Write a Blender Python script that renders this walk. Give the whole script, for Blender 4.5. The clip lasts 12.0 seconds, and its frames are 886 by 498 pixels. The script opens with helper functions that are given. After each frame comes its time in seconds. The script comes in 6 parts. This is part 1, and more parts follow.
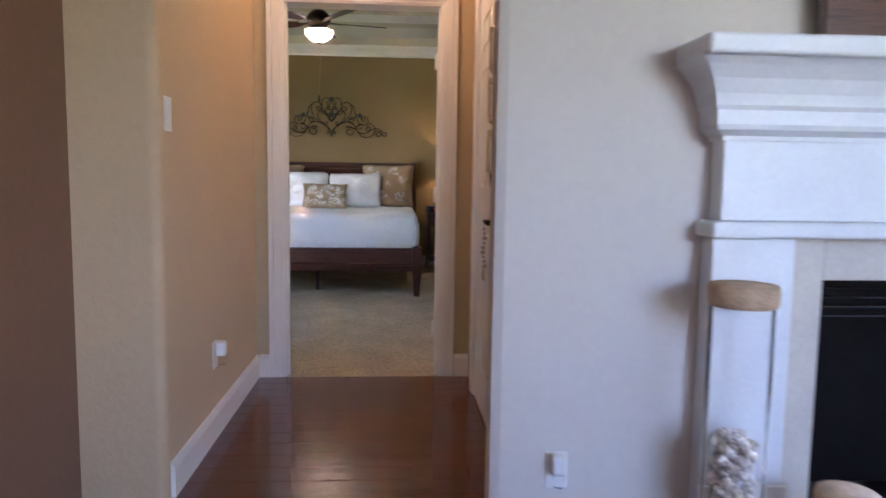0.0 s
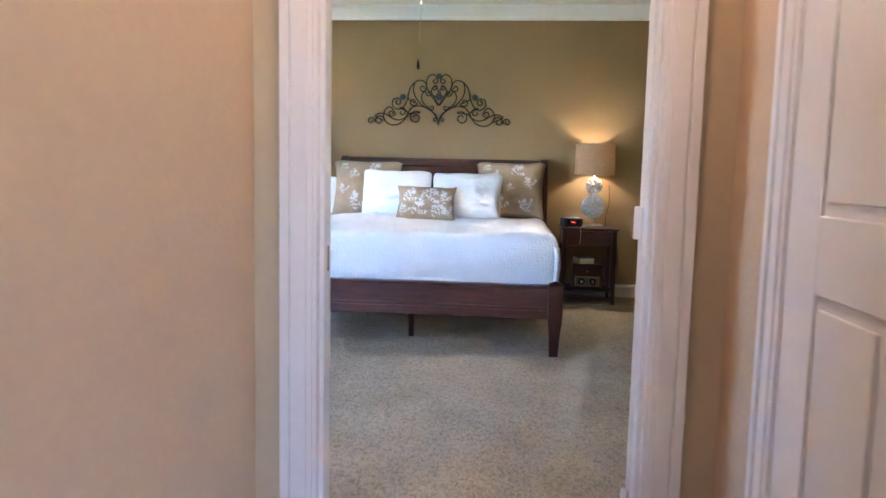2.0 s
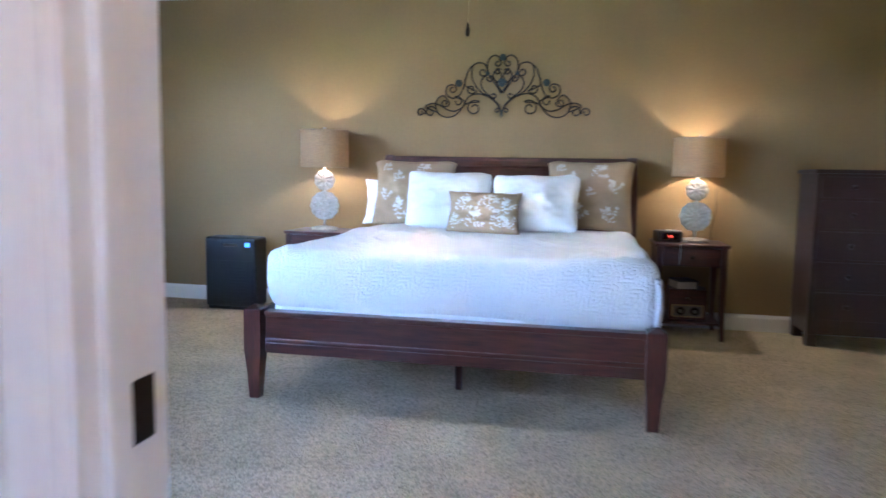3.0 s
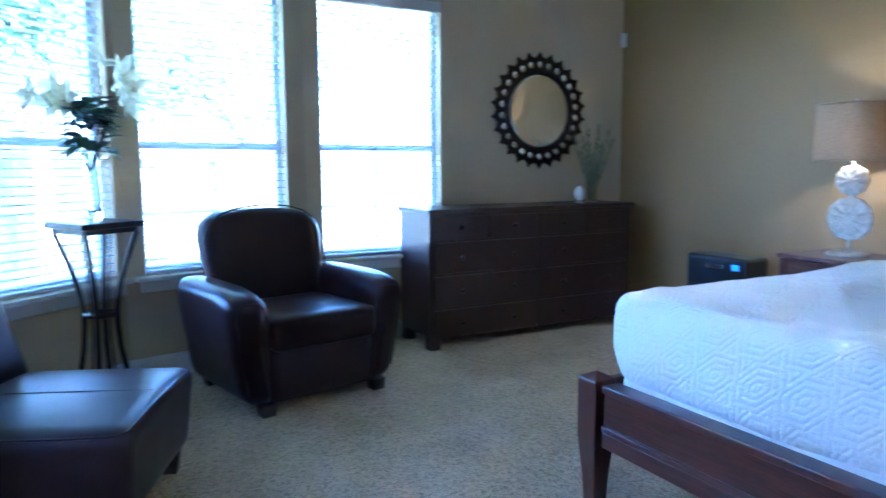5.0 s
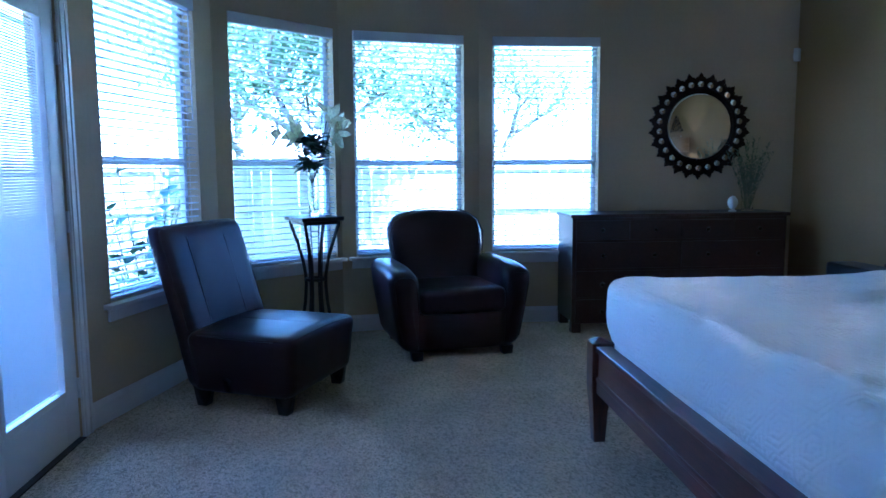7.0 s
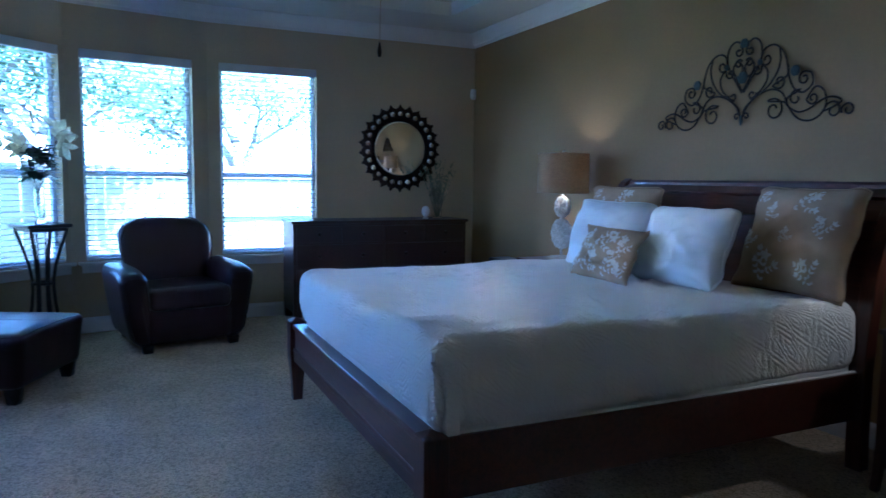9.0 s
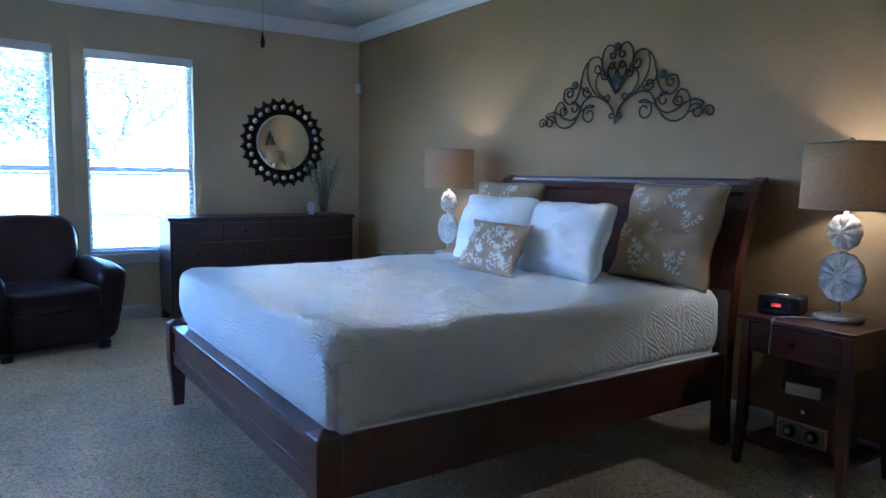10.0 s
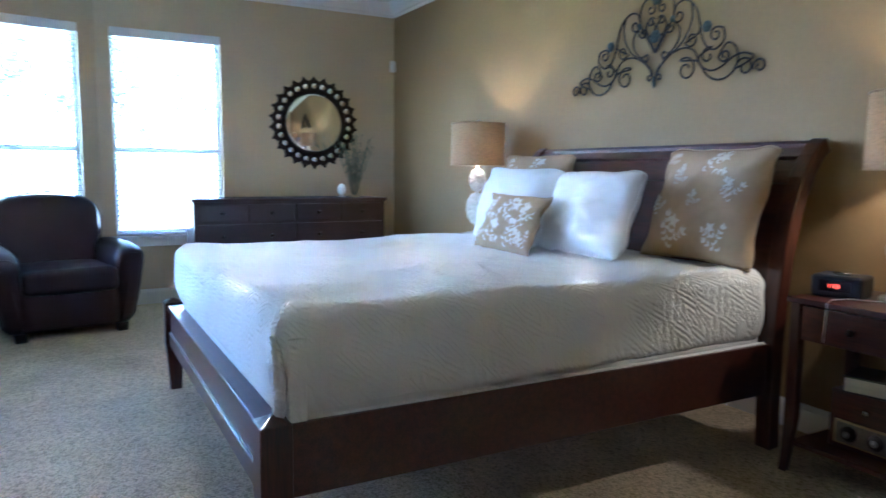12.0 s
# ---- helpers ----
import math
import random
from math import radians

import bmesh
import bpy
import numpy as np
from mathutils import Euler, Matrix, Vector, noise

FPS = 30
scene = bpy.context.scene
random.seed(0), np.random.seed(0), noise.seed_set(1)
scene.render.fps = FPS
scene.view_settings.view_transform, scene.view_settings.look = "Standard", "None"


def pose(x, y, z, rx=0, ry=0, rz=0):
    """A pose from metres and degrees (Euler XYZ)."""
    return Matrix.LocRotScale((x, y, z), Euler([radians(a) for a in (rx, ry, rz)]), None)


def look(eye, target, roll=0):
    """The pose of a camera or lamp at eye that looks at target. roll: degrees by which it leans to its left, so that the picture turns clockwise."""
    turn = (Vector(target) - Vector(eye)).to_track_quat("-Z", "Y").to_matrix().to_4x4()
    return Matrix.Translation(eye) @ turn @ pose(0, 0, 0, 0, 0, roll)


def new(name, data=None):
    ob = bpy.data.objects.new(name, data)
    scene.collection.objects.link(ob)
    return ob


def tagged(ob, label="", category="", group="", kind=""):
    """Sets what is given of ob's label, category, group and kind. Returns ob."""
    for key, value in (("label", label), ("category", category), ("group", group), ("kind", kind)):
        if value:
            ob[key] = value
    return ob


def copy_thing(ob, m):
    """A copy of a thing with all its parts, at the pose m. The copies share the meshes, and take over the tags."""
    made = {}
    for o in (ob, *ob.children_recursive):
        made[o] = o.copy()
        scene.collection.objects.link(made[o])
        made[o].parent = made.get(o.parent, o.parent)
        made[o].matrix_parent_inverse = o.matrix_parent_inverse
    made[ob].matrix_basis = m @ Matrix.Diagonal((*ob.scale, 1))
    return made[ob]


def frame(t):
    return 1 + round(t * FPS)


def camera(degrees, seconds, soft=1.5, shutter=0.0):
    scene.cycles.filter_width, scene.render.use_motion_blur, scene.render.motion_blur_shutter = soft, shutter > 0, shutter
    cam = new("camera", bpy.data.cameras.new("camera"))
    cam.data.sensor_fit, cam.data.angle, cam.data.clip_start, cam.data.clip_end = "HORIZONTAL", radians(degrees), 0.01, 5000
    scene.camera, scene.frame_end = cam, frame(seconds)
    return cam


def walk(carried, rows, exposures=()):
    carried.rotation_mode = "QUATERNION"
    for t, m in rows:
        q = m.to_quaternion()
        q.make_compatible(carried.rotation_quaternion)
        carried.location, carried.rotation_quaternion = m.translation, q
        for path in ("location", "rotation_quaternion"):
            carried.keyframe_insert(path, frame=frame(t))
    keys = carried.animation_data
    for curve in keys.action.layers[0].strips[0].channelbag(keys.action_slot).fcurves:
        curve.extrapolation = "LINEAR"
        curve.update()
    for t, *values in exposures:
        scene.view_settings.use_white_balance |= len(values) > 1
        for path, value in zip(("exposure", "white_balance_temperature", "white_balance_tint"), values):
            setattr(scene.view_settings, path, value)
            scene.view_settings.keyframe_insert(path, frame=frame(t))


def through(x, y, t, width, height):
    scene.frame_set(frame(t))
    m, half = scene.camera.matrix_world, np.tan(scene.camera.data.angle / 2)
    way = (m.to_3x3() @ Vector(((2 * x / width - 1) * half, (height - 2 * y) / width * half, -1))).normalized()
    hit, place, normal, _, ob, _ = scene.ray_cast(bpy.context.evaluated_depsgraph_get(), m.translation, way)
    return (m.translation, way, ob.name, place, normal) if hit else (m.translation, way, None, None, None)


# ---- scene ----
cam = camera(65.1, 12.0, 1.5, 0.4)
PATH = [
    (0, (0.788, -9.224, 1.14), (0.921, -7.238, 0.941), 0.8),
    (0.5, (0.723, -8.714, 1.144), (0.738, -6.724, 0.945), 1.2),
    (1, (0.677, -8.145, 1.159), (0.671, -6.155, 0.961), 1.2),
    (1.5, (0.641, -7.6, 1.134), (0.51, -5.614, 0.938), 1.3),
    (2, (0.66, -7.042, 1.163), (0.476, -5.061, 0.956), 1.3),
    (2.5, (0.676, -6.426, 1.16), (0.449, -4.448, 0.963), 1.1),
    (2.7, (0.615, -6.191, 1.167), (0.354, -4.219, 0.967), 1.2),
    (4.3, (0.679, -4.453, 1.262), (-0.636, -2.967, 1.012), -0.1),
    (4.5, (0.659, -4.347, 1.25), (-0.755, -2.955, 0.997), 0.2),
    (5, (0.783, -4.099, 1.212), (-0.963, -3.152, 0.977), -0.3),
    (5.5, (1.119, -3.903, 1.208), (-0.771, -3.288, 0.984), -0.3),
    (6, (1.444, -3.725, 1.235), (-0.51, -3.365, 1.011), -0.3),
    (6.5, (1.74, -3.562, 1.272), (-0.238, -3.365, 1.051), -0.3),
    (6.7, (1.865, -3.529, 1.273), (-0.116, -3.367, 1.051), -0.4),
    (8.3, (2.923, -3.392, 1.288), (0.989, -2.927, 1.084), 0.7),
    (8.5, (2.999, -3.394, 1.319), (1.108, -2.776, 1.112), 0.5),
    (9, (3.044, -3.405, 1.33), (1.234, -2.578, 1.13), 0.7),
    (9.5, (3.039, -3.414, 1.332), (1.321, -2.411, 1.129), 0.9),
    (10, (3.034, -3.42, 1.331), (1.386, -2.307, 1.122), 0.9),
    (10.5, (3.031, -3.415, 1.329), (1.399, -2.28, 1.115), 1.0),
    (11, (3.022, -3.394, 1.325), (1.41, -2.23, 1.109), 0.9),
    (11.5, (2.957, -3.257, 1.272), (1.348, -2.091, 1.05), 0.7),
    (12, (2.891, -2.991, 1.193), (1.147, -2.038, 0.969), 0.6),
]
EXPOSURES = [(0.0, 4.95, 5750, 26), (0.5, 5.2, 5650, 26), (1.5, 5.68, 5250, 23), (2.7, 5.7, 4850, 22), (4.4, 5.5, 4150, 16), (5.5, 5.1, 3980, 16), (6.6, 4.4, 3820, 17), (8.4, 3.65, 3800, 17), (9.0, 4.1, 3850, 17), (10.5, 5.1, 4120, 17), (11.2, 5.45, 4280, 18), (12.0, 5.68, 4380, 17)]
walk(cam, [(t, look(eye, target, roll)) for t, eye, target, roll in PATH], EXPOSURES)

# ---- world and lights ----
SUN_ELEVATION, SUN_TURN = radians(58), radians(60)   # turn: from +y towards +x
world = bpy.data.worlds.new("sky")
scene.world = world
world.use_nodes = True
wn = world.node_tree.nodes
sky = wn.new("ShaderNodeTexSky")
sky.sky_type, sky.sun_disc, sky.sun_elevation, sky.sun_rotation = "NISHITA", False, SUN_ELEVATION, SUN_TURN
world.node_tree.links.new(sky.outputs["Color"], wn["Background"].inputs["Color"])
wn["Background"].inputs["Strength"].default_value = 0.15

sun_data = bpy.data.lights.new("sun", "SUN")
sun_data.energy, sun_data.angle, sun_data.color = 5.0, radians(0.53), (1.0, 0.95, 0.88)
sun = new("sun", sun_data)
sx, sy, sz = math.sin(SUN_TURN) * math.cos(SUN_ELEVATION), math.cos(SUN_TURN) * math.cos(SUN_ELEVATION), math.sin(SUN_ELEVATION)
sun.matrix_world = look((sx * 30, sy * 30, sz * 30), (0, 0, 0))


def bulb(name, at, watts, color, radius=0.03):
    data = bpy.data.lights.new(name, "POINT")
    data.energy, data.color, data.shadow_soft_size = watts, color, radius
    ob = new(name, data)
    ob.location = at
    return ob


WARM = (1.0, 0.78, 0.45)
LAMP_W = 0.35
bulb("bedside_bulb", (1.475, -0.205, 1.345), LAMP_W, WARM)
bulb("bedside_bulb", (-1.50, -0.31, 1.345), LAMP_W * 1.1, WARM)
bulb("fan_bulb", (0.03, -2.352, 2.50), 3.1, (1.0, 0.74, 0.48), 0.05)
bulb("hall_bulb", (0.64, -5.75, 2.50), 0.48, (1.0, 0.66, 0.38), 0.06)


def area(name, at, target, w, h, watts, color):
    data = bpy.data.lights.new(name, "AREA")
    data.shape, data.size, data.size_y, data.energy, data.color = "RECTANGLE", w, h, watts, color
    ob = new(name, data)
    ob.matrix_world = look(at, target)
    return ob


# sky light that falls into the living room through its own window, behind the walker
area("living_window_light", (0.9, -10.70, 1.6), (1.6, -6.7, 1.3), 3.0, 1.9, 0.48, (0.97, 0.95, 1.0))


# ---- materials ----
def material(name, color, rough=0.6, metallic=0.0, var=0.12, scale=6.0, fine=90.0, bump=0.0, bump_scale=200.0, stretch=(1, 1, 1), second=None, coat=0.0, spec=0.5, random_tone=0.0):
    """Two scales of tone variation and a fine relief on a plain base colour."""
    m = bpy.data.materials.new(name)
    m.use_nodes = True
    nt = m.node_tree
    b = nt.nodes["Principled BSDF"]
    b.inputs["Roughness"].default_value, b.inputs["Metallic"].default_value = rough, metallic
    b.inputs["Coat Weight"].default_value, b.inputs["Specular IOR Level"].default_value = coat, spec
    tc = nt.nodes.new("ShaderNodeTexCoord")
    mp = nt.nodes.new("ShaderNodeMapping")
    mp.inputs["Scale"].default_value = stretch
    nt.links.new(tc.outputs["Object"], mp.inputs["Vector"])

    def noise_of(s, detail):
        n = nt.nodes.new("ShaderNodeTexNoise")
        n.inputs["Scale"].default_value, n.inputs["Detail"].default_value = s, detail
        nt.links.new(mp.outputs["Vector"], n.inputs["Vector"])
        return n

    big, small = noise_of(scale, 3), noise_of(fine, 4)
    add = nt.nodes.new("ShaderNodeMath")
    add.operation = "ADD"
    nt.links.new(big.outputs["Fac"], add.inputs[0])
    nt.links.new(small.outputs["Fac"], add.inputs[1])
    half = nt.nodes.new("ShaderNodeMath")
    half.operation = "MULTIPLY"
    half.inputs[1].default_value = 0.5
    nt.links.new(add.outputs[0], half.inputs[0])
    ramp = nt.nodes.new("ShaderNodeValToRGB")
    dark = [c * (1 - var) for c in color]
    light = [min(1, c * (1 + var)) for c in (second or color)]
    ramp.color_ramp.elements[0].position, ramp.color_ramp.elements[1].position = 0.35, 0.65
    ramp.color_ramp.elements[0].color, ramp.color_ramp.elements[1].color = (*dark, 1), (*light, 1)
    nt.links.new(half.outputs[0], ramp.inputs["Fac"])
    out = ramp.outputs["Color"]
    if random_tone:
        info = nt.nodes.new("ShaderNodeObjectInfo")
        hsv = nt.nodes.new("ShaderNodeHueSaturation")
        rng = nt.nodes.new("ShaderNodeMapRange")
        rng.inputs["To Min"].default_value, rng.inputs["To Max"].default_value = 1 - random_tone, 1 + random_tone
        nt.links.new(info.outputs["Random"], rng.inputs["Value"])
        nt.links.new(rng.outputs["Result"], hsv.inputs["Value"])
        nt.links.new(out, hsv.inputs["Color"])
        out = hsv.outputs["Color"]
    nt.links.new(out, b.inputs["Base Color"])
    if bump:
        bn = noise_of(bump_scale, 3)
        bp = nt.nodes.new("ShaderNodeBump")
        bp.inputs["Strength"].default_value, bp.inputs["Distance"].default_value = bump, 0.004
        nt.links.new(bn.outputs["Fac"], bp.inputs["Height"])
        nt.links.new(bp.outputs["Normal"], b.inputs["Normal"])
    return m


def plain(name, color, rough=0.5, metallic=0.0, emit=0.0, transmission=0.0, ior=1.45, alpha=1.0):
    m = bpy.data.materials.new(name)
    m.use_nodes = True
    b = m.node_tree.nodes["Principled BSDF"]
    b.inputs["Base Color"].default_value = (*color, 1)
    b.inputs["Roughness"].default_value, b.inputs["Metallic"].default_value = rough, metallic
    b.inputs["Transmission Weight"].default_value, b.inputs["IOR"].default_value = transmission, ior
    if emit:
        b.inputs["Emission Color"].default_value, b.inputs["Emission Strength"].default_value = (*color, 1), emit
    return m


def wood(name, dark, light, rough=0.32, grain=(3, 60, 60), coat=0.3, random_tone=0.0):
    return material(name, dark, rough, var=0.15, scale=1.2, fine=4.0, bump=0.06, bump_scale=5, stretch=grain, second=light, coat=coat, random_tone=random_tone)


def translucent_cloth(name, color, weave=420.0, through=0.26):
    """Woven shade fabric that lets part of the bulb's light through."""
    m = material(name, color, 0.9, var=0.22, scale=60, fine=500, bump=0.25, bump_scale=weave, stretch=(1, 1, 2.2))
    nt = m.node_tree
    tr, mix = nt.nodes.new("ShaderNodeBsdfTranslucent"), nt.nodes.new("ShaderNodeMixShader")
    base = nt.nodes["Principled BSDF"]
    nt.links.new(base.inputs["Base Color"].links[0].from_socket, tr.inputs["Color"])
    mix.inputs[0].default_value = through
    nt.links.new(base.outputs[0], mix.inputs[1])
    nt.links.new(tr.outputs[0], mix.inputs[2])
    nt.links.new(mix.outputs[0], nt.nodes["Material Output"].inputs["Surface"])
    return m


def translucent_leaf(name, color):
    m = material(name, color, 0.55, var=0.3, scale=3, fine=60)
    nt = m.node_tree
    tr, mix = nt.nodes.new("ShaderNodeBsdfTranslucent"), nt.nodes.new("ShaderNodeMixShader")
    base = nt.nodes["Principled BSDF"]
    nt.links.new(base.inputs["Base Color"].links[0].from_socket, tr.inputs["Color"])
    mix.inputs[0].default_value = 0.5
    nt.links.new(base.outputs[0], mix.inputs[1])
    nt.links.new(tr.outputs[0], mix.inputs[2])
    nt.links.new(mix.outputs[0], nt.nodes["Material Output"].inputs["Surface"])
    return m


M_WALL = material("beige_wall_paint", (0.53, 0.42, 0.255), 0.75, var=0.04, scale=1.5, fine=40, bump=0.22, bump_scale=75)
M_ACCENT = material("brown_wall_paint", (0.268, 0.171, 0.063), 0.7, var=0.05, scale=1.5, fine=40, bump=0.22, bump_scale=75)
M_HALLWALL = material("tan_wall_paint", (0.57, 0.415, 0.255), 0.75, var=0.04, scale=1.5, fine=40, bump=0.5, bump_scale=60)
# passage wall: the shade it lies in is mixed into this darker colour
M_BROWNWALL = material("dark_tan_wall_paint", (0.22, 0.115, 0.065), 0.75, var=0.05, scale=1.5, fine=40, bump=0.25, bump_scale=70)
M_GREYWALL = material("pale_wall_paint", (0.62, 0.56, 0.50), 0.75, var=0.03, scale=1.5, fine=40, bump=0.25, bump_scale=70)
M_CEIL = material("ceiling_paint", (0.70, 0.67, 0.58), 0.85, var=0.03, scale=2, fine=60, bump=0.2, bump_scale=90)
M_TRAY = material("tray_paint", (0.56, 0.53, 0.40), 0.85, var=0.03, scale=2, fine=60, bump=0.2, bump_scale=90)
M_TRIM = material("white_trim_paint", (0.80, 0.78, 0.74), 0.35, var=0.02, scale=3, fine=50)
M_FLOORWOOD = material("red_brown_plank", (0.080, 0.015, 0.007), 0.24, var=0.15, scale=1.2, fine=4.0, stretch=(2, 30, 30), second=(0.12, 0.026, 0.011), coat=0.3, random_tone=0.14)
M_CHERRY = wood("cherry_stained_wood", (0.040, 0.011, 0.007), (0.078, 0.020, 0.011), 0.28, (3, 45, 45), 0.4)
M_CHERRYV = wood("cherry_stained_wood_upright", (0.040, 0.011, 0.007), (0.078, 0.020, 0.011), 0.28, (45, 45, 3), 0.4)
M_DRESSER = wood("dark_stained_wood", (0.020, 0.0075, 0.006), (0.036, 0.012, 0.009), 0.42, (45, 3, 45), 0.3)
M_LEATHER = material("dark_brown_leather", (0.022, 0.0100, 0.0115), 0.33, var=0.25, scale=5, fine=120, bump=0.12, bump_scale=220, spec=0.36)
M_LEATHER.node_tree.nodes["Principled BSDF"].inputs["Specular Tint"].default_value = (0.86, 0.80, 1.0, 1)
M_BLACKWOOD = material("black_stained_wood", (0.010, 0.007, 0.006), 0.35, var=0.2)
M_IRON = material("dark_bronze_iron", (0.022, 0.015, 0.012), 0.45, 0.7, var=0.4, scale=30, fine=200, bump=0.1, bump_scale=120)
M_VERDI = material("verdigris_iron", (0.045, 0.055, 0.052), 0.6, 0.3, var=0.4, scale=50, fine=200)
M_WHITECOTTON = material("white_cotton", (0.80, 0.78, 0.76), 0.9, var=0.03, scale=8, fine=300, bump=0.2, bump_scale=500, spec=0.2)
M_LINEN = material("taupe_linen", (0.40, 0.285, 0.17), 0.9, var=0.12, scale=14, fine=420, bump=0.3, bump_scale=420, spec=0.15)
M_THREAD = material("cream_embroidery", (0.66, 0.61, 0.52), 0.7, var=0.06, scale=60, fine=500, bump=0.2, bump_scale=500)
M_BURLAP = translucent_cloth("burlap_shade_cloth", (0.37, 0.275, 0.16))
M_PLASTERCARVE = material("distressed_white_carving", (0.47, 0.43, 0.35), 0.7, var=0.28, scale=40, fine=160, bump=0.3, bump_scale=120)
M_BLACKPLASTIC = material("black_plastic", (0.012, 0.012, 0.014), 0.35, var=0.1)
M_CHROME = plain("chrome", (0.7, 0.7, 0.72), 0.15, 1.0)
M_MIRROR = plain("silvered_mirror", (0.86, 0.86, 0.84), 0.015, 1.0)
M_GLASS = plain("clear_glass", (1, 1, 1), 0.0, transmission=1.0, ior=1.02)
M_THICKGLASS = plain("thick_clear_glass", (0.98, 1.0, 0.99), 0.0, transmission=1.0, ior=1.14)
M_VINYL = material("white_vinyl", (0.74, 0.75, 0.76), 0.4, var=0.03)
M_SLAT = material("white_blind_slat", (0.74, 0.74, 0.74), 0.45, var=0.03, scale=4, fine=60)
M_BRONZE = material("oil_rubbed_bronze", (0.020, 0.014, 0.011), 0.35, 0.8, var=0.3)
M_BRASS = material("aged_brass", (0.45, 0.32, 0.16), 0.35, 0.9, var=0.2)
M_WHITEPLASTIC = material("white_plastic", (0.78, 0.76, 0.72), 0.4, var=0.03)
M_LED = plain("red_display", (1.0, 0.08, 0.03), 0.4, emit=0.07)
M_BLUELED = plain("blue_display", (0.15, 0.35, 1.0), 0.4, emit=0.03)
M_BOWL = plain("frosted_lamp_glass", (1.0, 0.80, 0.55), 0.5, emit=0.25)
bowl_mix, bowl_through = M_BOWL.node_tree.nodes.new("ShaderNodeMixShader"), M_BOWL.node_tree.nodes.new("ShaderNodeBsdfTranslucent")
bowl_mix.inputs[0].default_value = 0.6
M_BOWL.node_tree.links.new(M_BOWL.node_tree.nodes["Principled BSDF"].outputs[0], bowl_mix.inputs[1])
M_BOWL.node_tree.links.new(bowl_through.outputs[0], bowl_mix.inputs[2])
M_BOWL.node_tree.links.new(bowl_mix.outputs[0], M_BOWL.node_tree.nodes["Material Output"].inputs["Surface"])
M_LEAF = material("dark_green_leaf", (0.035, 0.085, 0.035), 0.45, var=0.3, scale=20, fine=120, random_tone=0.3)
M_SAGE = material("sage_green_leaf", (0.16, 0.19, 0.12), 0.6, var=0.25, scale=20, fine=120)
M_PETAL = translucent_leaf("cream_lily_petal", (0.80, 0.73, 0.48))
M_STEM = material("green_brown_stem", (0.05, 0.055, 0.03), 0.6, var=0.2)
M_FIREBOX = material("black_firebox", (0.008, 0.007, 0.007), 0.9, var=0.3, spec=0.08)
M_MARBLE = material("tan_stone_surround", (0.58, 0.52, 0.44), 0.4, var=0.08, scale=8, fine=60)
M_MANTEL = material("painted_mantel", (0.72, 0.72, 0.72), 0.4, var=0.05, scale=5, fine=60, bump=0.12, bump_scale=30)
M_BARKLID = material("pale_wood_slice", (0.50, 0.34, 0.20), 0.7, var=0.25, scale=20, fine=150)
M_SHELL = material("mixed_seashell", (0.45, 0.33, 0.27), 0.5, var=0.5, scale=30, fine=100, second=(0.70, 0.62, 0.55))
M_PAPER = material("book_pages", (0.55, 0.50, 0.40), 0.9, var=0.15, scale=4, fine=300, stretch=(1, 1, 12))
M_GRASS = material("lawn", (0.09, 0.14, 0.045), 1.0, var=0.35, scale=2.5, fine=60, bump=1.0, bump_scale=60)
M_FENCE = material("weathered_cedar", (0.25, 0.22, 0.18), 0.9, var=0.25, scale=4, fine=40, stretch=(20, 20, 1), random_tone=0.15)
M_BARK = material("grey_bark", (0.24, 0.20, 0.17), 0.95, var=0.4, scale=12, fine=60, bump=0.8, bump_scale=30, stretch=(1, 1, 0.3))
M_TREELEAF = translucent_leaf("tree_leaf", (0.19, 0.25, 0.14))
M_BRICK = material("pinkish_brick", (0.36, 0.22, 0.17), 0.9, var=0.2, scale=10, fine=90, bump=0.4, bump_scale=90, random_tone=0.2)
M_MORTAR = material("grey_mortar", (0.45, 0.42, 0.38), 0.95, var=0.1)
M_CONCRETE = material("patio_concrete", (0.42, 0.40, 0.37), 0.9, var=0.12, scale=3, fine=60, bump=0.2, bump_scale=80)


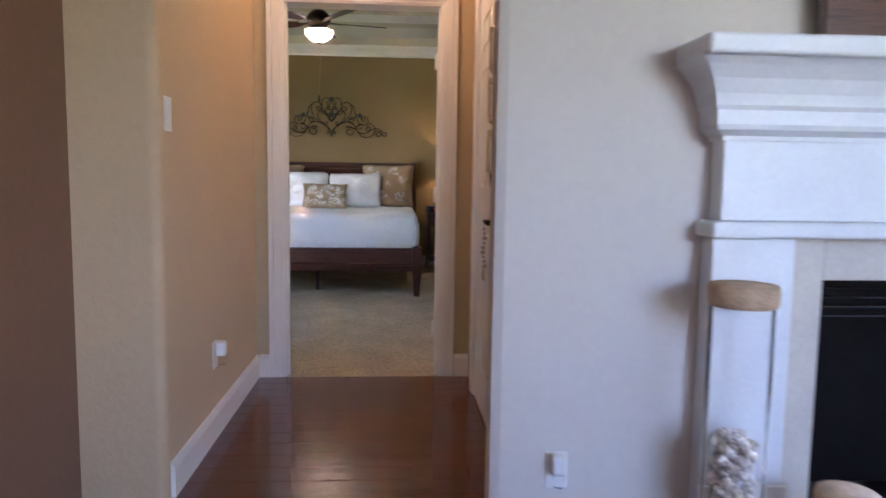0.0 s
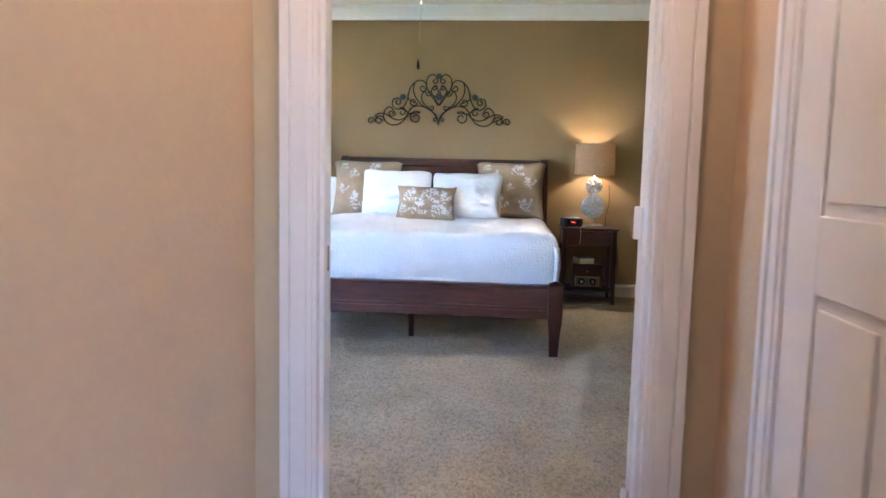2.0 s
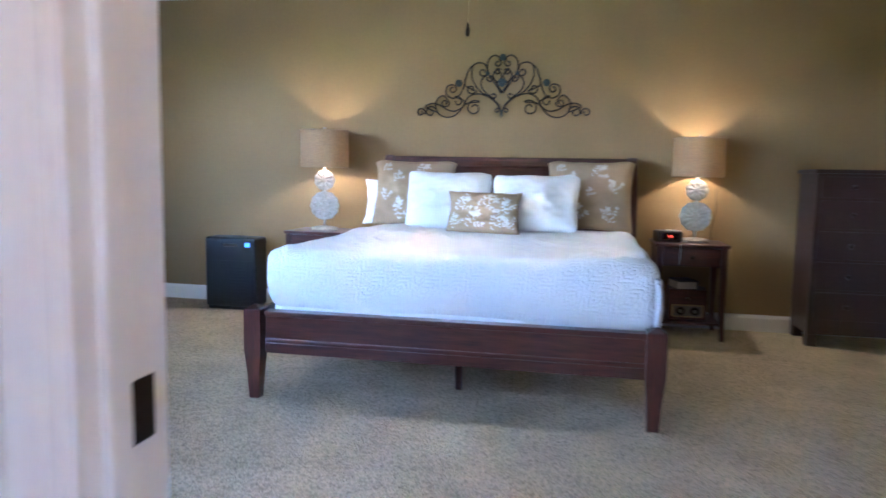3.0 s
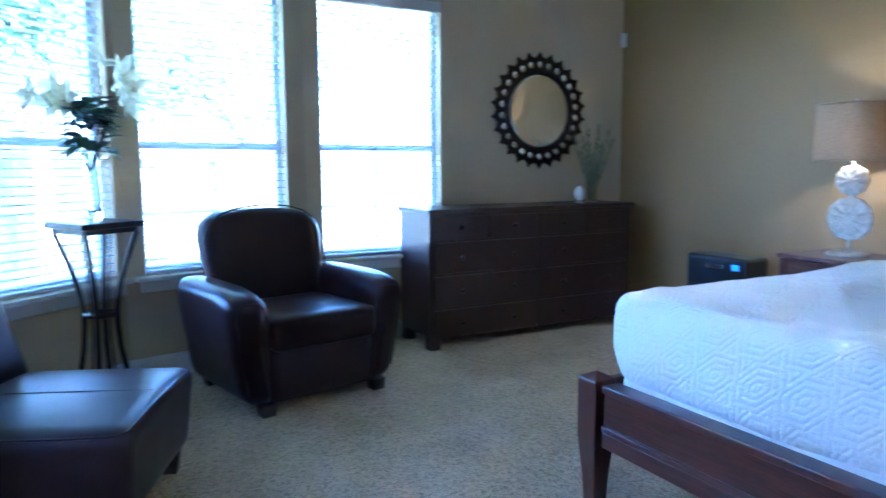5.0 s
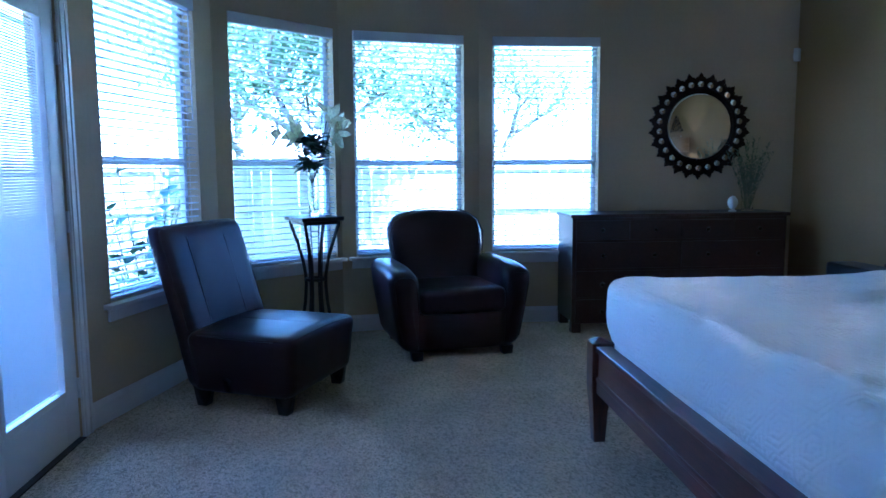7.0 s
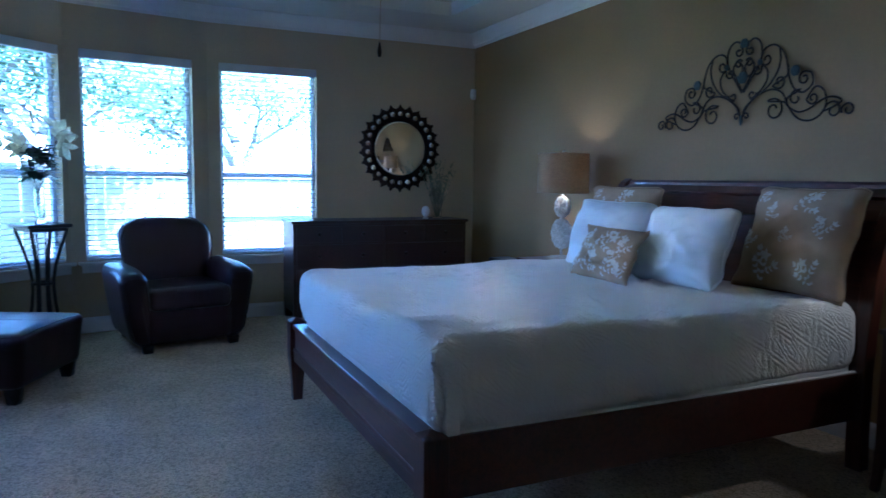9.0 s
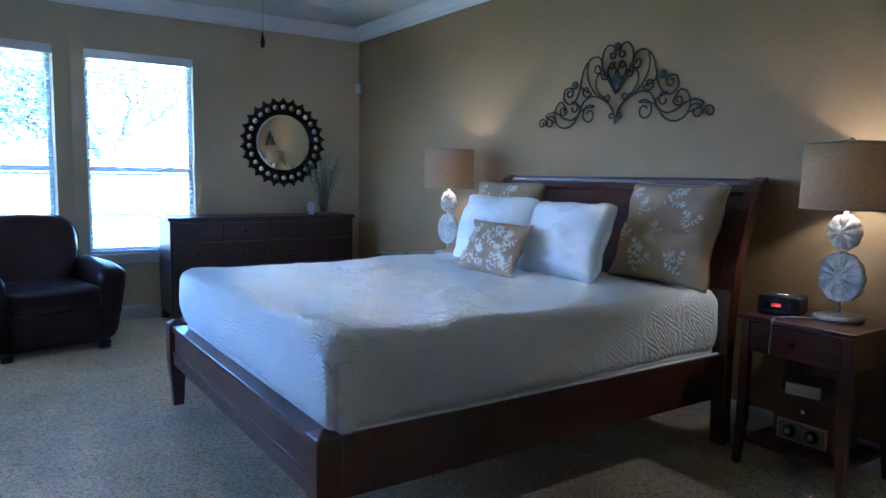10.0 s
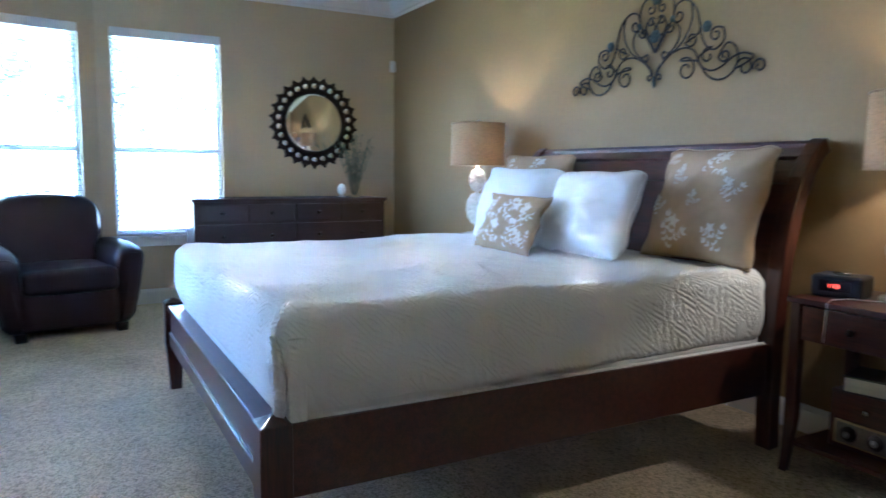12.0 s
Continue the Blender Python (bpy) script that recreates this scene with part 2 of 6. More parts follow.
def carpet_material():
    """Cut pile: twisted tufts of about a centimetre, with softer trodden patches."""
    m = material("cream_cut_pile", (0.61, 0.485, 0.315), 1.0, var=0.10, scale=3.5, fine=320, second=(0.71, 0.57, 0.39), spec=0.08)
    nt = m.node_tree
    b = nt.nodes["Principled BSDF"]
    tc = nt.nodes.new("ShaderNodeTexCoord")

    def tuft(scale, distortion, detail):
        n = nt.nodes.new("ShaderNodeTexNoise")
        n.inputs["Scale"].default_value, n.inputs["Detail"].default_value, n.inputs["Distortion"].default_value = scale, detail, distortion
        nt.links.new(tc.outputs["Object"], n.inputs["Vector"])
        return n.outputs["Fac"]
    a, c = tuft(58, 1.6, 5), tuft(17, 1.2, 4)
    add = nt.nodes.new("ShaderNodeMath")
    add.operation = "MULTIPLY_ADD"
    add.inputs[1].default_value = 0.9
    nt.links.new(c, add.inputs[0])
    nt.links.new(a, add.inputs[2])
    bp = nt.nodes.new("ShaderNodeBump")
    bp.inputs["Strength"].default_value, bp.inputs["Distance"].default_value = 1.0, 0.015
    nt.links.new(add.outputs[0], bp.inputs["Height"])
    nt.links.new(bp.outputs["Normal"], b.inputs["Normal"])
    # shade in the gaps between tufts, multiplied into the base colour
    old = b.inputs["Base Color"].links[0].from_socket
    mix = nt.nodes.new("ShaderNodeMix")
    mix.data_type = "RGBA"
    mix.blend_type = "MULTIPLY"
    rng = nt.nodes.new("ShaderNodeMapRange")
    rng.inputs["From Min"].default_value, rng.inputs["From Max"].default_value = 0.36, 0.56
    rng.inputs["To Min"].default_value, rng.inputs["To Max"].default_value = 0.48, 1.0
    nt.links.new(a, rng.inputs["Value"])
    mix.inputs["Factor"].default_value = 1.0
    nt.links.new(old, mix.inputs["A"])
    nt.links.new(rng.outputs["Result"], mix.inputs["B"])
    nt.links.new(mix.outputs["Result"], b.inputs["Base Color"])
    return m


M_CARPET = carpet_material()


# ---- building helpers ----
def bm_box(cx, cy, cz, sx, sy, sz, bevel=0.0, segs=2, into=None):
    bm = bmesh.new()
    bmesh.ops.create_cube(bm, size=1)
    bmesh.ops.scale(bm, vec=(sx, sy, sz), verts=bm.verts)
    if bevel:
        bmesh.ops.bevel(bm, geom=bm.edges[:], offset=min(bevel, 0.49 * min(sx, sy, sz)), segments=segs, profile=0.5, affect="EDGES")
    bmesh.ops.translate(bm, vec=(cx, cy, cz), verts=bm.verts)
    return pour(bm, into)


def box2(x0, y0, z0, x1, y1, z1, bevel=0.0, segs=2, into=None):
    return bm_box((x0 + x1) / 2, (y0 + y1) / 2, (z0 + z1) / 2, abs(x1 - x0), abs(y1 - y0), abs(z1 - z0), bevel, segs, into)


def pour(bm, into):
    """Adds one bmesh to another."""
    if into is None:
        return bm
    table = {v: into.verts.new(v.co) for v in bm.verts}
    for f in bm.faces:
        try:
            into.faces.new([table[v] for v in f.verts]).smooth = f.smooth
        except ValueError:
            pass
    bm.free()
    return into


def moved(bm, m):
    bmesh.ops.transform(bm, matrix=m, verts=bm.verts)
    return bm


def lathe(profile, segs=32, into=None, cap=True):
    """A turned body from (radius, height) pairs round z."""
    bm = bmesh.new()
    rings = []
    for r, z in profile:
        rings.append([bm.verts.new((r * math.cos(2 * math.pi * i / segs), r * math.sin(2 * math.pi * i / segs), z)) for i in range(segs)])
    for a, b in zip(rings, rings[1:]):
        for i in range(segs):
            bm.faces.new((a[i], a[(i + 1) % segs], b[(i + 1) % segs], b[i])).smooth = True
    if cap:
        if profile[0][0] > 1e-4:
            bm.faces.new(rings[0][::-1])
        if profile[-1][0] > 1e-4:
            bm.faces.new(rings[-1])
    bmesh.ops.recalc_face_normals(bm, faces=bm.faces)
    return pour(bm, into)


def tube(points, radius, sides=6, into=None, flat=None):
    """A bar swept along points. flat=(axis vector, ratio) squeezes it across that axis; radius may be a list."""
    bm = bmesh.new()
    pts = [Vector(p) for p in points]
    rings, up = [], Vector((0, 0, 1))
    last = None
    for i, p in enumerate(pts):
        d = (pts[min(i + 1, len(pts) - 1)] - pts[max(i - 1, 0)]).normalized()
        if last is None:
            side = d.cross(Vector((0, 1, 0)) if abs(d.y) < 0.9 else Vector((1, 0, 0))).normalized()
        else:
            side = (last - d * last.dot(d)).normalized()
        last = side
        other = d.cross(side)
        r = radius[i] if isinstance(radius, (list, tuple)) else radius
        rings.append([bm.verts.new(p + side * r * math.cos(2 * math.pi * k / sides) + other * r * math.sin(2 * math.pi * k / sides)) for k in range(sides)])
    for a, b in zip(rings, rings[1:]):
        for k in range(sides):
            bm.faces.new((a[k], a[(k + 1) % sides], b[(k + 1) % sides], b[k])).smooth = True
    bm.faces.new(rings[0][::-1])
    bm.faces.new(rings[-1])
    bmesh.ops.recalc_face_normals(bm, faces=bm.faces)
    return pour(bm, into)


def prism(outline, depth, into=None, bevel=0.0):
    """An outline of (x, z) pairs pushed out along y, from 0 to depth."""
    bm = bmesh.new()
    lo = [bm.verts.new((x, 0, z)) for x, z in outline]
    hi = [bm.verts.new((x, depth, z)) for x, z in outline]
    n = len(outline)
    bm.faces.new(lo)
    bm.faces.new(hi[::-1])
    for i in range(n):
        bm.faces.new((lo[i], hi[i], hi[(i + 1) % n], lo[(i + 1) % n]))
    bmesh.ops.recalc_face_normals(bm, faces=bm.faces)
    if bevel:
        bmesh.ops.bevel(bm, geom=bm.edges[:], offset=bevel, segments=2, profile=0.5, affect="EDGES")
    return pour(bm, into)


def mesh_of(name, bm, mat, smooth=False):
    me = bpy.data.meshes.new(name)
    bm.to_mesh(me)
    bm.free()
    me.materials.append(mat)
    if smooth:
        for p in me.polygons:
            p.use_smooth = True
    return me


def part(name, bm, mat, parent, label="", smooth=False):
    ob = new(name, mesh_of(name, bm, mat, smooth))
    ob.parent = parent
    return tagged(ob, label) if label else ob


def again(ob, parent=None, at=(0, 0, 0), rz=0.0):
    """The same piece once more, on the same mesh."""
    o = new(ob.name.split(".")[0], ob.data)
    o.parent = parent if parent is not None else ob.parent
    o.matrix_basis = pose(*at, 0, 0, rz)
    return o


def thing(name, label, category, at=(0, 0, 0), rz=0.0, group="", kind=""):
    ob = new(name)
    ob.empty_display_size = 0.1
    ob.matrix_world = pose(*at, 0, 0, rz)
    return tagged(ob, label, category, group, kind)


def solo(name, bm, mat, label, category, kind="", smooth=False, group=""):
    return tagged(new(name, mesh_of(name, bm, mat, smooth)), label, category, group, kind)


def smooth_by_bevel(ob, width=0.004):
    mod = ob.modifiers.new("edge", "BEVEL")
    mod.width, mod.segments, mod.limit_method = width, 2, "ANGLE"
    return ob


# ---- the shell of the place ----
CEIL = 2.835
XL, XR, YB, YF, YP = -3.655, 3.75, 0.0, -5.13, -4.97      # YP: the patio door's stretch of the south wall
P0, P1, P2, P3 = (XL, -2.71), (-3.44, -3.83), (-2.76, -4.62), (-1.43, YP)
JOG_X = -0.33
THICK = 0.14


def wall(name, a, b, mat, label, openings=(), top=3.12, thick=THICK, bottom=-0.05):
    """A wall whose room face runs from a to b, room to the left; openings are (from, to, sill, head) along it."""
    a, b = Vector((*a, 0)), Vector((*b, 0))
    length = (b - a).length
    bm = bmesh.new()
    at = 0.0
    for s0, s1, z0, z1 in sorted(openings):
        if s0 > at:
            box2(at, -thick, bottom, s0, 0, top, into=bm)
        if z0 > bottom:
            box2(s0, -thick, bottom, s1, 0, z0, into=bm)
        if z1 < top:
            box2(s0, -thick, z1, s1, 0, top, into=bm)
        at = s1
    if at < length:
        box2(at, -thick, bottom, length, 0, top, into=bm)
    ob = solo(name, bm, mat, label, "wall", "structure")
    d = (b - a).normalized()
    ob.matrix_world = pose(a.x, a.y, 0, 0, 0, math.degrees(math.atan2(d.y, d.x)))
    return ob


def seg_pose(a, b, s):
    d = (Vector(b) - Vector(a)).normalized()
    return (a[0] + d.x * s, a[1] + d.y * s), math.degrees(math.atan2(d.y, d.x))


Z0, Z1 = 0.605, 2.36      # window sill and head
WIN_W = 0.897
windows = []               # (a, b, centre along, width)


windows.append(((XL, YB), P0, 2.153, WIN_W))
windows.append((P0, P1, 0.58, 0.90))
windows.append((P1, P2, 0.485, 0.87))
windows.append((P2, P3, 0.70, 0.95))


def opening_of(i):
    a, b, c, w = windows[i]
    return (c - w / 2, c + w / 2, Z0, Z1)


wall("wall_north", (XR + THICK, YB), (XL - THICK, YB), M_ACCENT, "dark olive-brown textured accent wall behind the bed")
wall("wall_west", (XL, YB), P0, M_WALL, "beige textured wall with a window", [opening_of(0)])
wall("wall_bay_a", P0, P1, M_WALL, "beige bay wall with a window", [opening_of(1)])
wall("wall_bay_b", P1, P2, M_WALL, "beige bay wall with a window", [opening_of(2)])
wall("wall_bay_c", P2, P3, M_WALL, "beige bay wall with a window", [opening_of(3)])
DOOR_X0, DOOR_X1, DOOR_H = 0.143, 1.045, 2.115
PAT_X0, PAT_X1, PAT_H = -1.315, -0.52, 2.115
wall("wall_south_patio", P3, (JOG_X, YP), M_WALL, "beige wall with the patio door", [(PAT_X0 - P3[0], PAT_X1 - P3[0], -0.05, PAT_H)])
wall("wall_south_return", (JOG_X, YP - THICK), (JOG_X, YF - THICK), M_WALL, "short beige wall return beside the patio door")
wall("wall_south", (JOG_X, YF), (XR, YF), M_WALL, "beige wall with the hall doorway", [(DOOR_X0 - JOG_X, DOOR_X1 - JOG_X, -0.05, DOOR_H)])
wall("wall_east", (XR, YF - THICK), (XR, YB + THICK), M_WALL, "plain beige wall")

# carpet, with the bay's outline
bm = bmesh.new()
outline = [(XL - 0.1, YB + 0.1), (XL - 0.1, P0[1] - 0.02), (P1[0] - 0.08, P1[1] - 0.05), (P2[0] - 0.06, P2[1] - 0.09), (P3[0], YP - 0.012), (JOG_X - 0.05, YP - 0.012), (JOG_X - 0.05, YF - 0.012), (XR + 0.1, YF - 0.012), (XR + 0.1, YB + 0.1)]
lo = [bm.verts.new((x, y, -0.05)) for x, y in outline]
hi = [bm.verts.new((x, y, 0)) for x, y in outline]
bm.faces.new(hi)
for i in range(len(outline)):
    bm.faces.new((lo[i], lo[(i + 1) % len(outline)], hi[(i + 1) % len(outline)], hi[i]))
bmesh.ops.recalc_face_normals(bm, faces=bm.faces)
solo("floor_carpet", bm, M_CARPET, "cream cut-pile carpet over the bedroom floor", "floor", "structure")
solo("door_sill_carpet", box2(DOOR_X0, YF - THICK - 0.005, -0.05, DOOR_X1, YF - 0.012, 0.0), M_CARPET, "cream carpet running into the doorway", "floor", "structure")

# ceiling with a raised tray
TX0, TX1, TY0, TY1, TZ = -2.95, 3.10, -4.52, -0.61, CEIL + 0.25
bm = bmesh.new()
OX0, OX1, OY0, OY1 = XL - 0.14, XR + 0.14, YF - 0.14, YB + 0.14
box2(OX0, TY1, CEIL, OX1, OY1, CEIL + 0.12, into=bm)
box2(OX0, OY0, CEIL, OX1, TY0, CEIL + 0.12, into=bm)
box2(OX0, TY0, CEIL, TX0, TY1, CEIL + 0.12, into=bm)
box2(TX1, TY0, CEIL, OX1, TY1, CEIL + 0.12, into=bm)
solo("ceiling", bm, M_CEIL, "off-white ceiling rim round a raised tray", "ceiling", "structure")
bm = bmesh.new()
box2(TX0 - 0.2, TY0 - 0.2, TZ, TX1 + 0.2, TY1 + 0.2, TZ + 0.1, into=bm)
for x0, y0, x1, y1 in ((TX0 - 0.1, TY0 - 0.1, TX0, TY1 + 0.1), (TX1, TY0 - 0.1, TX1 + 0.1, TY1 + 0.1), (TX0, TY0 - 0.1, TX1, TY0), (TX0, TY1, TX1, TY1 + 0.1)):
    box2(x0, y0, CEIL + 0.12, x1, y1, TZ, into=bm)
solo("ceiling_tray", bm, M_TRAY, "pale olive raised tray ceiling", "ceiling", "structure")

CROWN = [(0.0, 0.0), (0.012, 0.0), (0.016, 0.022), (0.034, 0.030), (0.050, 0.062), (0.078, 0.092), (0.088, 0.112), (0.100, 0.118), (0.100, 0.130), (0.0, 0.130)]
BASE = [(0.0, 0.0), (0.016, 0.0), (0.016, 0.105), (0.011, 0.118), (0.006, 0.130), (0.0, 0.130)]
ROOM = [(XR, YB), (XL, YB), P0, P1, P2, P3, (JOG_X, YP), (JOG_X, YF), (XR, YF)]


def run_trim(name, profile, corners, z, label, gaps=(), closed=True, mat=None):
    """A moulding of (out, up) pairs run round corners, room to the left, mitred; gaps are (index, from, to)."""
    n = len(corners)
    count = n if closed else n - 1
    bm = bmesh.new()

    def dirs(i):
        a, b = Vector(corners[i % n]), Vector(corners[(i + 1) % n])
        return (b - a).normalized(), (b - a).length
    for i in range(count):
        d, length = dirs(i)
        left = Vector((-d.y, d.x))
        prev, nxt = (dirs(i - 1)[0] if closed or i > 0 else d), (dirs(i + 1)[0] if closed or i + 1 < count else d)

        def mitre(other, sign):
            ang = d.angle_signed(other) if sign > 0 else other.angle_signed(d)
            return math.tan(-ang / 2)
        k0, k1 = mitre(prev, -1), mitre(nxt, 1)
        spans, at = [], 0.0
        for gi, g0, g1 in sorted(gaps):
            if gi == i:
                spans.append((at, g0))
                at = g1
        spans.append((at, length))
        for s0, s1 in spans:
            if s1 - s0 < 0.005:
                continue
            m0, m1 = (k0 if s0 == 0 else 0), (k1 if s1 == length else 0)
            ends = []
            for s, k, sg in ((s0, m0, 1), (s1, m1, -1)):
                ring = []
                for o, u in profile:
                    p = Vector(corners[i]) + d * (s + sg * k * o) + left * o
                    ring.append(bm.verts.new((p.x, p.y, z + u)))
                ends.append(ring)
            a, b = ends
            m = len(profile)
            for j in range(m):
                bm.faces.new((a[j], a[(j + 1) % m], b[(j + 1) % m], b[j]))
            bm.faces.new(a)
            bm.faces.new(b[::-1])
    bmesh.ops.recalc_face_normals(bm, faces=bm.faces)
    return solo(name, bm, mat or M_TRIM, label, "trim", "structure")


run_trim("trim_crown", CROWN, ROOM, CEIL - 0.13, "white crown moulding under the ceiling")
run_trim("baseboard", BASE, ROOM, 0.0, "white painted baseboard", gaps=[(5, PAT_X0 - P3[0] - 0.085, PAT_X1 - P3[0] + 0.085), (7, DOOR_X0 - JOG_X - 0.085, DOOR_X1 - JOG_X + 0.085)])
TRAYTRIM = [(x * 0.6, u * 0.6) for x, u in CROWN]
run_trim("trim_tray", TRAYTRIM, [(TX1, TY1), (TX0, TY1), (TX0, TY0), (TX1, TY0)], TZ - 0.078, "white moulding inside the tray")

# ---- hall and living room end ----
HX0, HX1, HY = -0.005, 1.208, YF - THICK
HEND = -6.84


def hall_wall(name, x0, y0, x1, y1, mat, label, z1=2.9, z0=-0.05, round_at=None):
    bm = box2(x0, y0, z0, x1, y1, z1)
    if round_at:
        edges = [e for e in bm.edges if all(abs(v.co.x - round_at[0]) < 1e-4 and abs(v.co.y - round_at[1]) < 1e-4 for v in e.verts)]
        bmesh.ops.bevel(bm, geom=edges, offset=0.035, segments=6, profile=0.5, affect="EDGES")
    return solo(name, bm, mat, label, "wall", "structure")


hall_wall("wall_hall_west", HX0 - 0.29, HEND, HX0, HY - 0.003, M_HALLWALL, "tan textured hall wall with a rounded corner", round_at=(HX0, HEND))
hall_wall("wall_passage", HX0 - 0.44, -10.9, HX0 - 0.29, HEND - 0.0, M_BROWNWALL, "tan wall of the passage, coloured dark for its shade")
CL_Y0, CL_Y1 = -6.475, -5.635      # closet door
hall_wall("wall_hall_east_a", HX1, CL_Y1, HX1 + 0.12, HY - 0.003, M_HALLWALL, "tan hall wall beside the doorway")
hall_wall("wall_hall_east_b", HX1, CL_Y0, HX1 + 0.12, CL_Y1, M_HALLWALL, "tan hall wall above the closet door", z0=2.06)
bm = bmesh.new()
CORN_X, FY = 1.075, -7.14
foot = [(HX1, CL_Y0), (CORN_X, FY + 0.04), (CORN_X + 0.01, FY + 0.012), (CORN_X + 0.04, FY), (HX1 + 0.12, FY), (HX1 + 0.12, CL_Y0)]
lo, hi = [bm.verts.new((x, y, -0.05)) for x, y in foot], [bm.verts.new((x, y, 2.9)) for x, y in foot]
bm.faces.new(lo)
bm.faces.new(hi)
for i in range(len(foot)):
    bm.faces.new((lo[i], lo[(i + 1) % len(foot)], hi[(i + 1) % len(foot)], hi[i]))
bmesh.ops.recalc_face_normals(bm, faces=bm.faces)
solo("wall_hall_east_c", bm, M_GREYWALL, "pale hall wall end with a rounded corner", "wall", "structure")
hall_wall("wall_closet_back", HX1 + 0.7, CL_Y0 - 0.3, HX1 + 0.8, HY - 0.003, M_HALLWALL, "plain closet wall")
FB0, FB1, FBZ = 2.11, 3.33, 0.845
hall_wall("wall_fireplace_a", HX1 + 0.12, FY, FB0, FY + 0.14, M_GREYWALL, "pale wall beside the fireplace", z1=1.70)
hall_wall("wall_fireplace_b", FB1, FY, 5.0, FY + 0.14, M_GREYWALL, "pale wall beside the fireplace", z1=1.70)
hall_wall("wall_fireplace_c", FB0, FY, FB1, FY + 0.14, M_GREYWALL, "pale wall above the firebox", z0=FBZ, z1=1.70)
hall_wall("wall_niche_jamb", HX1 + 0.12, FY, 1.49, FY + 0.14, M_GREYWALL, "pale wall beside the niche", z0=1.70)
hall_wall("wall_niche_back", HX1 + 0.12, FY + 0.5, 5.0, FY + 0.6, M_HALLWALL, "tan back of the niche above the mantel", z0=1.65)
hall_wall("wall_niche_shelf", HX1 + 0.12, FY + 0.14, 5.0, FY + 0.5, M_GREYWALL, "pale ledge of the niche", z0=1.60, z1=1.70)
hall_wall("wall_living_east", 5.0, -10.9, 5.14, FY + 0.6, M_GREYWALL, "plain living room wall")
bm = bmesh.new()
for x0, x1, z0, z1 in ((HX0 - 0.44, 2.15, -0.05, 2.9), (3.85, 5.14, -0.05, 2.9), (2.15, 3.85, -0.05, 0.7), (2.15, 3.85, 2.3, 2.9)):
    box2(x0, -11.04, z0, x1, -10.9, z1, into=bm)
solo("wall_living_south", bm, M_GREYWALL, "living room wall with a window", "wall", "structure")
solo("ceiling_hall", box2(HX0 - 0.44, -11.04, 2.72, 5.14, HY - 0.003, 2.84), M_CEIL, "off-white hall and living room ceiling", "ceiling", "structure")
run_trim("baseboard_hall_west", BASE, [(HX0, HY - 0.003), (HX0, HEND + 0.04)], 0.0, "white baseboard along the hall", closed=False)
run_trim("baseboard_hall_north", BASE, [(DOOR_X0 - 0.078, HY), (HX0 + 0.017, HY)], 0.0, "short white baseboard by the door casing", closed=False)
run_trim("baseboard_hall_north_b", BASE, [(HX1 - 0.002, HY), (DOOR_X1 + 0.078, HY)], 0.0, "short white baseboard by the door casing", closed=False)

# ---- windows and blinds ----
CASING = 0.085


